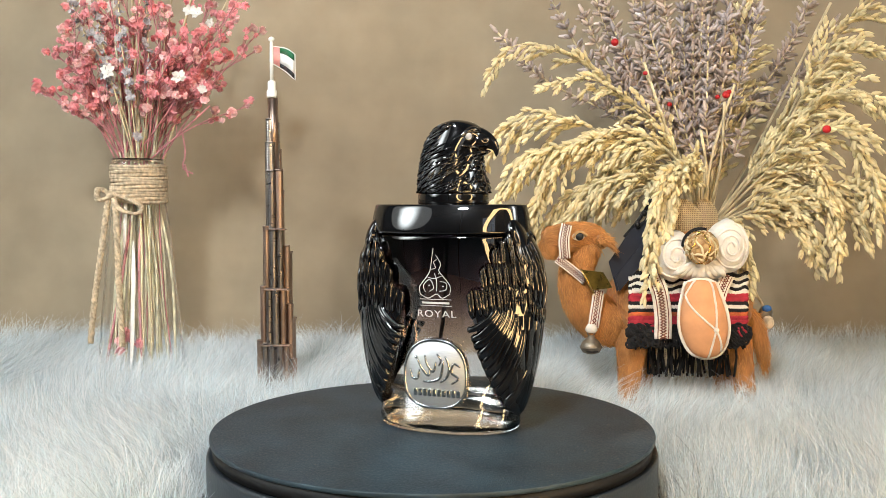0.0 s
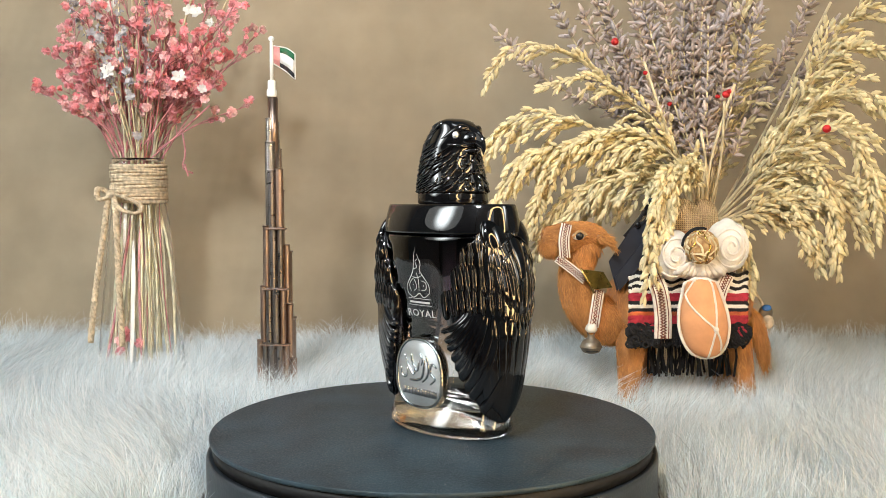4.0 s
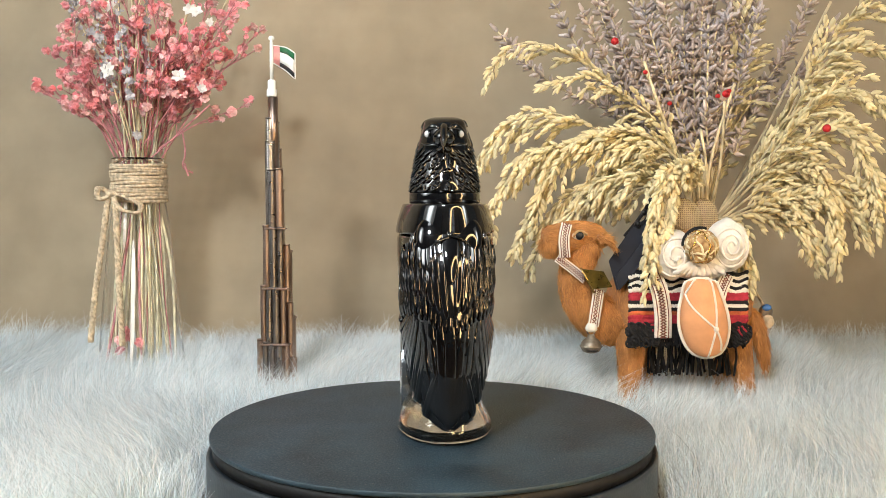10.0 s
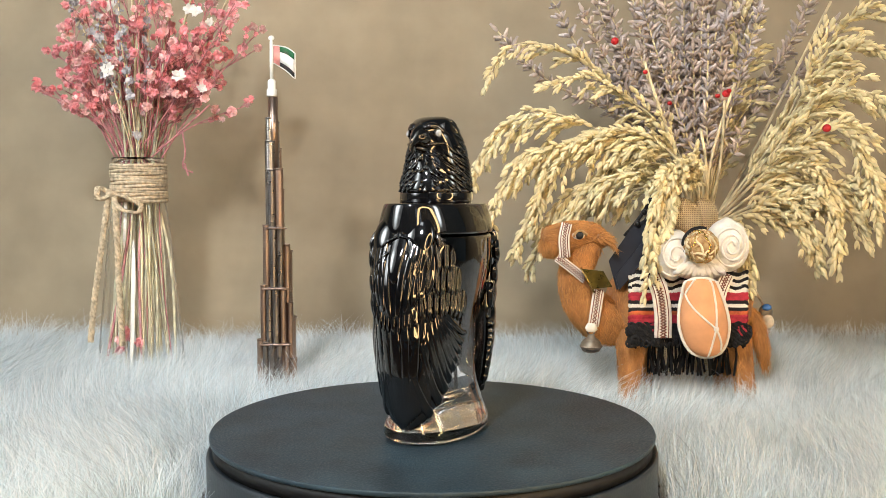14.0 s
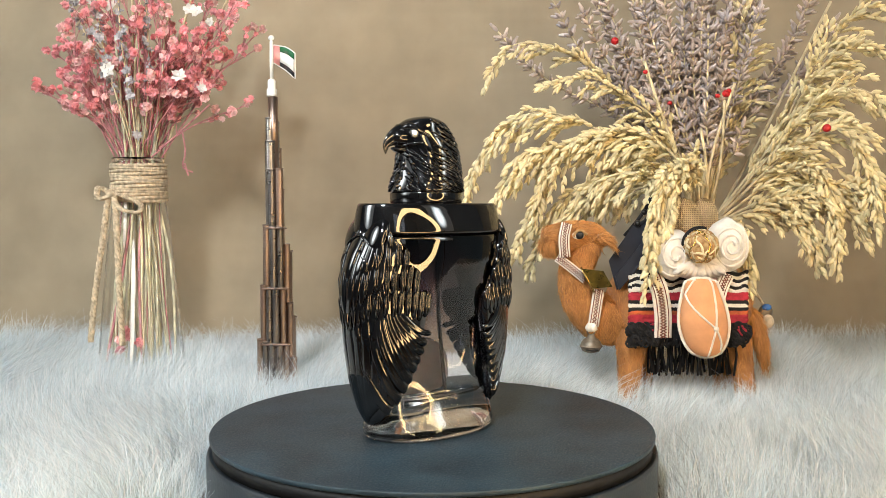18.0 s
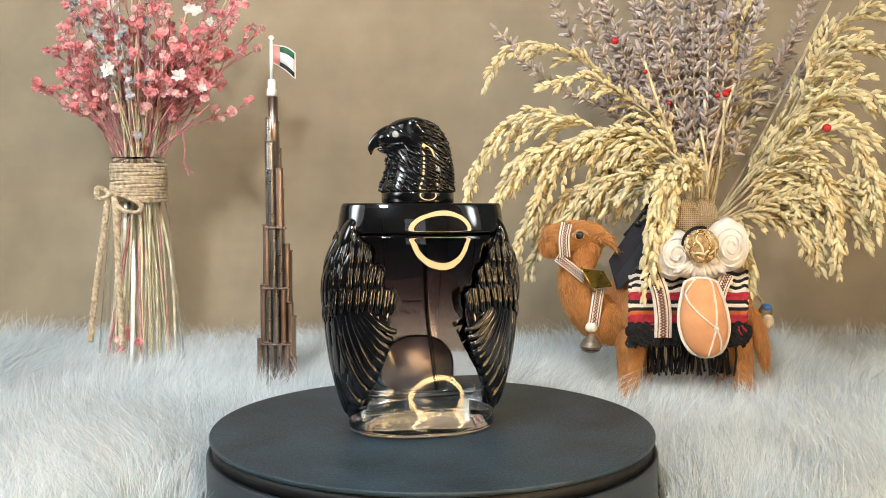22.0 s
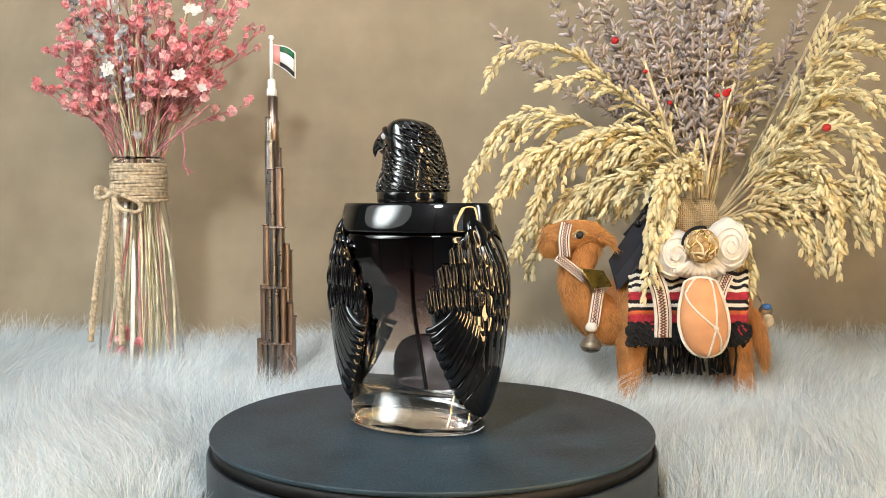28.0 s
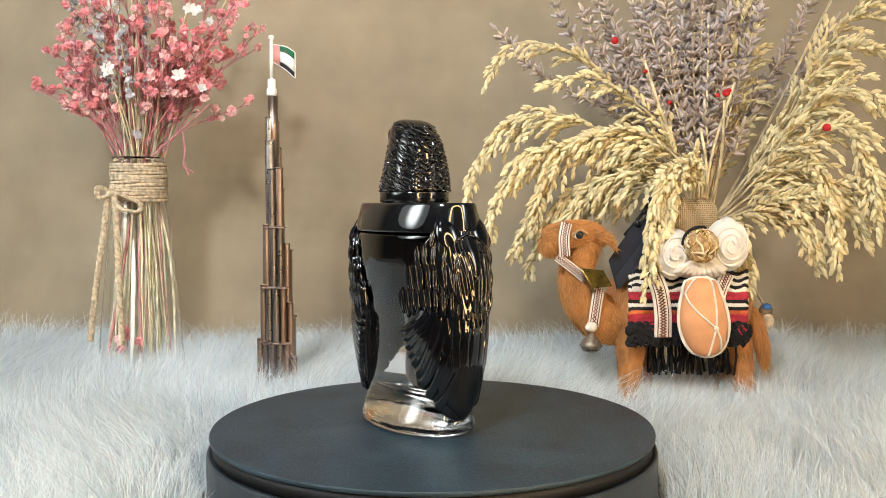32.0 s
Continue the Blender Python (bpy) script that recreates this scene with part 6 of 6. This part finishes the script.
    for j in range(58):
        px = 1148 + 156 * j / 57 + r.uniform(-2, 2)
        c = Vector(((px - 784) * 0.715 / 1581, 0.205 + r.uniform(-0.006, 0.012), 0.072))
        pile.add(tube([c, c + Vector((r.uniform(-0.002, 0.002), 0, -0.018)), c + Vector((r.uniform(-0.004, 0.004), 0, -0.034))], 0.0010, 5))
    part("long_fringe", pile.geo(), M_DARK, bl, "long black threads under the belly")

    for x0, x1, name in ((1114, 1166, "corner"), (1288, 1326, "corner")):
        pile, red = Pile(), Pile()
        for j in range(46):
            px, py = r.uniform(x0, x1), r.uniform(578, 612)
            c = flank(px, py) + Vector((0, -0.0022 - r.uniform(0, 0.002), 0))
            ring = [c + Vector((0.0024 * math.cos(a), -0.0008 * math.sin(2 * a), 0.0024 * math.sin(a))) for a in [6.28318531 * i / 10 for i in range(11)]]
            (red if py < 590 and j % 5 == 0 else pile).add(tube(ring, 0.0010, 5, caps=False))
        cn = part("crochet_corner", pile.geo(), M_DARK, bl, "lumpy black crochet corner", kind="stuff")
        part("red_loop", red.geo(), M_CRIMSON, cn, kind="stuff")

    # harness straps, each a flat woven band
    hs = thing("harness", pose(0, 0, 0), "cream woven harness straps on the camel's head and neck", "harness")
    for pts, wide in ((((0.0974, 0.1930, 0.1602), (0.0948, 0.1895, 0.1483), (0.0959, 0.1905, 0.1336)), 0.0085), (((0.0897, 0.1905, 0.1336), (0.1008, 0.1935, 0.1254), (0.1129, 0.1960, 0.1157)), 0.0072),
                      (((0.1240, 0.1975, 0.1075), (0.1220, 0.1960, 0.0964), (0.1198, 0.1980, 0.0781)), 0.0088)):
        g, z = woven_strap(pts, wide, 0.0010, (0, -1, 0))
        st = part("strap", g, M_CREAM, hs)
        part("pattern", z, M_RUST, st, "rust-brown zigzag thread")
    part("tassel", tube(curve_points([(0.1178, 0.1940, 0.0813), (0.1172, 0.1930, 0.0743)], 4), [0.003, 0.0045, 0.005, 0.003], 8), M_CREAM, hs)
    bell = thing("bell", pose(*(0.1173, 0.1930, 0.0621)), "small tarnished brass bell hanging from the harness", "bell")
    part("dome", lathe([(0.0030, -0.0042), (0.0066, -0.0030), (0.0082, 0.0), (0.0084, 0.0010), (0.0084, 0.0020), (0.0076, 0.0042), (0.0056, 0.0066), (0.0032, 0.0082), (0.0026, 0.0100), (0.001, 0.0104)], 20), M_BELL, bell)
    part("loop", tube([(0.003 * math.cos(a * 0.5236), 0, 0.0128 + 0.003 * math.sin(a * 0.5236)) for a in range(13)], 0.0007, 6, caps=False), M_BELL, bell)
    part("rim", tube([(0.0085 * math.cos(a), 0.0085 * math.sin(a), 0.0010) for a in [6.28318531 * i / 28 for i in range(29)]], 0.0006, 6, caps=False), M_BELL, bell)
    part("slot", ellipsoid((0, -0.0066, -0.0016), (0.0052, 0.0022, 0.0006), 14, 6), M_DARK, bell, "dark slot of the bell")
    g, z = woven_strap(((0.1650, 0.1900, 0.1203), (0.1690, 0.1835, 0.1070), (0.1716, 0.1830, 0.0890), (0.1718, 0.1835, 0.0712)), 0.0134, 0.0012, (0, -1, 0))
    st = tagged(part("girth_strap", g, M_CREAM), "cream woven girth strap over the blanket", "strap", "girth straps on the camel")
    part("pattern", z, M_RUST, st, "rust-brown zigzag thread")
    g, z = woven_strap(((0.2231, 0.1880, 0.1204), (0.2166, 0.1835, 0.1089), (0.2130, 0.1825, 0.0957)), 0.0105, 0.0012, (0, -1, 0))
    st = tagged(part("girth_strap", g, M_CREAM), "cream woven girth strap over the blanket", "strap", "girth straps on the camel")
    part("pattern", z, M_RUST, st, "rust-brown zigzag thread")

    # loads: rolled cotton bundles, wicker ball, water skin, sack, leather tag, pouch
    bd = thing("cotton_bundle", pose(0, 0, 0), "rolled cream cotton bundle tied on the camel", "cloth bundle")
    for c, rad, kx in (((0.1792, 0.1900, 0.1363), (0.0170, 0.016, 0.0200), 1), ((0.2221, 0.1900, 0.1434), (0.0168, 0.015, 0.0212), -1)):
        V, F = ellipsoid((0, 0, 0), rad, 28, 18)
        out = []
        for x, y, z in V:
            w = 1 + 0.030 * math.sin(9 * x / rad[0] * 0.8 + 5 * z / rad[2] * kx) + 0.05 * noise.noise((x * 160, y * 160, z * 160)) + 0.025 * math.sin(16 * math.hypot(x / rad[0], z / rad[2]))
            out.append((x * w + c[0], y * w + c[1], z * w + c[2]))
        part("roll", (out, F), M_ROLL, bd)
    for c, rad, turns, way in (((0.2221, 0.1900, 0.1434), (0.0168, 0.015, 0.0212), 3.2, 1), ((0.1792, 0.1900, 0.1363), (0.0170, 0.016, 0.0200), 2.4, -1)):
        P = []
        for i in range(70):
            q, a = 0.12 + 0.74 * i / 69, way * 6.28318531 * turns * i / 69
            P.append((c[0] + rad[0] * q * math.cos(a), c[1] - rad[1] * math.sqrt(1 - q * q) * 1.03 - 0.0002, c[2] + rad[2] * q * math.sin(a)))
        part("rolled_edge", tube(P, [0.0007 + 0.0006 * math.sin(i * 0.6) ** 2 for i in range(70)], 6), M_ROLL, bd)
    for k in range(9):
        q = -4 + k
        part("fold", tube(curve_points([(0.1999, 0.1820, 0.1354), ((0.1973, 0.1800, 0.1255)[0] + q * 0.0035, 0.179 - 0.001 * abs(q), 0.1235 + 0.0006 * abs(q)), ((0.1985, 0.1840, 0.1199)[0] + q * 0.0052, 0.184, 0.1165 + 0.0011 * abs(q))], 8), [0.0012, 0.0018, 0.0022, 0.0025, 0.0026, 0.0025, 0.002, 0.0012], 8), M_ROLL, bd)
    ball = thing("wicker_ball", pose(*(0.1974, 0.1720, 0.1434)), "small brown woven wicker ball with gold strips", "ball")
    part("core", ellipsoid((0, 0, 0), (0.0118, 0.0118, 0.0118), 20, 14), M_NUT, ball)
    for j in range(22):
        ax = Vector((r.uniform(-1, 1), r.uniform(-1, 1), r.uniform(-1, 1))).normalized()
        e1 = ax.orthogonal().normalized()
        e2 = ax.cross(e1)
        part("strip", tube([(e1 * math.cos(a) + e2 * math.sin(a)) * 0.0119 + ax * (0.004 * math.sin(j * 1.7) + 0.0010 * math.sin(6 * a)) for a in [6.28318531 * i / 36 for i in range(37)]], 0.0009, 5, caps=False), M_GOLD if j % 7 == 1 else (M_STRAW if j % 2 else M_NUT), ball)
    wick = [(0.0125 * math.cos(a), 0.004, 0.0125 * math.sin(a) + 0.001) for a in [1.2 + 2.6 * i / 16 for i in range(17)]]
    part("rim_braid", tube(wick, 0.0019, 7), M_DARK, ball)
    jug = thing("water_skin", pose(0, 0, 0), "smooth pale terracotta water flask in white cord on the camel's flank", "flask")
    c = Vector((0.1999, 0.1720, 0.0882))
    prof = [(0.0006, -0.0305), (0.0068, -0.029), (0.0128, -0.0235), (0.0168, -0.014), (0.0182, -0.004), (0.0168, 0.008), (0.0138, 0.019), (0.0112, 0.027), (0.0085, 0.0300), (0.0005, 0.0308)]
    rings = []
    for rad, z in [(fine([(q[1], q[0]) for q in prof], -0.0305 + 0.0613 * i / 26), -0.0305 + 0.0613 * i / 26) for i in range(27)]:
        rings.append([(c.x + rad * math.cos(6.28318531 * j / 28) - 0.09 * z, c.y + 0.62 * rad * math.sin(6.28318531 * j / 28), c.z + z) for j in range(28)])
    part("flask_body", loft(rings), M_TERRA, jug)

    def skin(a, z, lift=0.0012):
        rad = max(0.001, fine([(q[1], q[0]) for q in prof], z)) + lift
        return (c.x + rad * math.cos(a) - 0.09 * z, c.y + 0.62 * rad * math.sin(a), c.z + z)
    edge = [skin(math.pi, -0.030 + 0.0605 * i / 20) for i in range(21)] + [skin(0, 0.0305 - 0.0605 * i / 20) for i in range(21)]
    part("cord", tube(edge + edge[:1], 0.0013, 7), M_CREAM, jug)
    for a0, z0, a1, z1 in ((-2.75, 0.019, -1.25, -0.007), (-0.95, 0.0300, -1.25, -0.007), (-1.25, -0.007, -1.55, -0.0295), (-1.25, -0.007, -0.75, -0.0240), (-2.75, 0.019, -2.2, 0.0300)):
        part("cord", tube([skin(a0 + (a1 - a0) * i / 12, z0 + (z1 - z0) * i / 12, 0.0008) for i in range(13)], 0.0008, 6), M_CREAM, jug)
    part("cord_knot", ellipsoid(skin(-1.25, -0.007, 0.001), (0.0022, 0.0018, 0.002), 8, 6), M_CREAM, jug)
    sk = thing("burlap_sack", pose(0, 0, 0), "small coarse burlap sack on the camel's back", "sack")
    for cc, rad in (((0.1952, 0.2250, 0.1622), (0.0175, 0.014, 0.0185)), ((0.2171, 0.2350, 0.1639), (0.0120, 0.012, 0.0165))):
        V, F = ellipsoid((0, 0, 0), rad, 24, 16)
        part("sack_lobe", ([(x * (1 + 0.06 * noise.noise((x * 140, y * 140, z * 140))) + cc[0], y + cc[1], z + cc[2]) for x, y, z in V], F), M_BURLAP, sk)
    hump = ellipsoid((0.2008, 0.2250, 0.1282), (0.038, 0.026, 0.030), 20, 12)
    part("hump", hump, M_CAMEL, t)
    V, F = ellipsoid((0, 0, 0), (0.0235, 0.011, 0.0105), 26, 16)
    cc = (0.1997, 0.1870, 0.1267)
    part("roll", ([(x * (1 + 0.05 * noise.noise((x * 150, y * 150, z * 150))) + cc[0], y + cc[1], z * (1 + 0.10 * noise.noise((x * 210, 3, z * 120))) + cc[2]) for x, y, z in V], F), M_ROLL, bd)
    tag = thing("folded_card", pose(0, 0, 0), "dark navy folded card leaning on the camel's back", "card")

    def plate(pts, thick):
        n = len(pts)
        V = [tuple(p) for p in pts] + [(p[0], p[1] + thick, p[2]) for p in pts]
        return V, [tuple(range(n)), tuple(range(2 * n - 1, n - 1, -1))] + [(i, n + i, n + (i + 1) % n, (i + 1) % n) for i in range(n)]
    part("leaf", plate([(0.1330, 0.2050, 0.1300), (0.1392, 0.2020, 0.1065), (0.1560, 0.1975, 0.1280), (0.1715, 0.1960, 0.1530), (0.1690, 0.1990, 0.1700), (0.1500, 0.2020, 0.1560)], 0.0014), M_NAVY, tag, smooth=False)
    part("leaf", plate([(0.1372, 0.1985, 0.1180), (0.1400, 0.1965, 0.1070), (0.1600, 0.1935, 0.1330), (0.1700, 0.1930, 0.1500), (0.1640, 0.1945, 0.1540)], 0.001), M_NAVY, tag, "front leaf of the card", smooth=False)
    gt = thing("gold_tag", pose(0, 0, 0), "small dark gold foil tag on a string", "tag")
    part("foil", plate([(0.1090, 0.1890, 0.1248), (0.1255, 0.1870, 0.1232), (0.1327, 0.1870, 0.1108), (0.1163, 0.1890, 0.1088)], 0.0008), M_FOIL, gt, smooth=False)
    part("string", tube([(0.1081, 0.1885, 0.1257), (0.1124, 0.1875, 0.1174), (0.1187, 0.1875, 0.1063)], 0.0009, 6), M_GOLD, gt)
    ch = thing("eye_charm", pose(0, 0, 0), "small blue glass bead charm hanging by the camel's tail", "charm")
    part("bead", ellipsoid((0.2702, 0.2320, 0.0894), (0.0040, 0.0025, 0.0028), 14, 10), M_BLUE, ch)
    part("setting", ellipsoid((0.2708, 0.2360, 0.0852), (0.0062, 0.0030, 0.0062), 14, 10), M_BELL, ch)
    part("drop", ellipsoid((0.2714, 0.2320, 0.0776), (0.0050, 0.0045, 0.0058), 12, 8), M_JUTE, ch)
    part("cord", tube(curve_points([(0.2679, 0.2350, 0.0919), (0.2658, 0.2500, 0.1048), (0.2661, 0.2650, 0.1329), (0.2580, 0.2800, 0.1496)], 14), 0.0012, 6), M_JUTE, ch)
    stick = tagged(part("stick", tube(curve_points([(0.2639, 0.2600, 0.1322), (0.2636, 0.2550, 0.0799), (0.2639, 0.2500, -0.0050)], 8), 0.0028, 8), M_NUT), "thin brown wooden stick behind the camel", "stick")
    parrot = thing("wire_trinket", pose(0, 0, 0), "dark beaded wire trinket on the camel's back", "trinket")
    for pts in (((0.1453, 0.2050, 0.1499), (0.1558, 0.2020, 0.1635), (0.1663, 0.2000, 0.1806)), ((0.1482, 0.2040, 0.1477), (0.1601, 0.2010, 0.1613), (0.1684, 0.1990, 0.1770)), ((0.1538, 0.2030, 0.1536), (0.1646, 0.2010, 0.1600), (0.1710, 0.2000, 0.1681))):
        part("wire", tube(curve_points(pts, 8), 0.0016, 6), M_DARK, parrot)
    for p in ((0.1650, 0.1980, 0.1788), (0.1593, 0.1980, 0.1690), (0.1636, 0.1970, 0.1663), (0.1543, 0.1990, 0.1600)):
        part("bead", ellipsoid(p, (0.0026, 0.0026, 0.0026), 10, 8), M_INK, parrot)


camel()


# ---- what moves ----
def motions():
    disc_rows, bottle_rows = [], []
    for i in range(33):
        turn = -6.667 * i
        disc_rows.append((float(i), pose(0, 0, ZD, 0, 0, turn)))
        a = radians(turn + 17.0)
        bottle_rows.append((float(i), pose(AXIS[0] + 0.0003 + 0.0098 * math.cos(a), AXIS[1] - 0.0044 + 0.0098 * math.sin(a), ZD + 0.0006, 0, 0, turn - 20.0)))
    walk(DISC, disc_rows)
    walk(BOTTLE, bottle_rows)


motions()
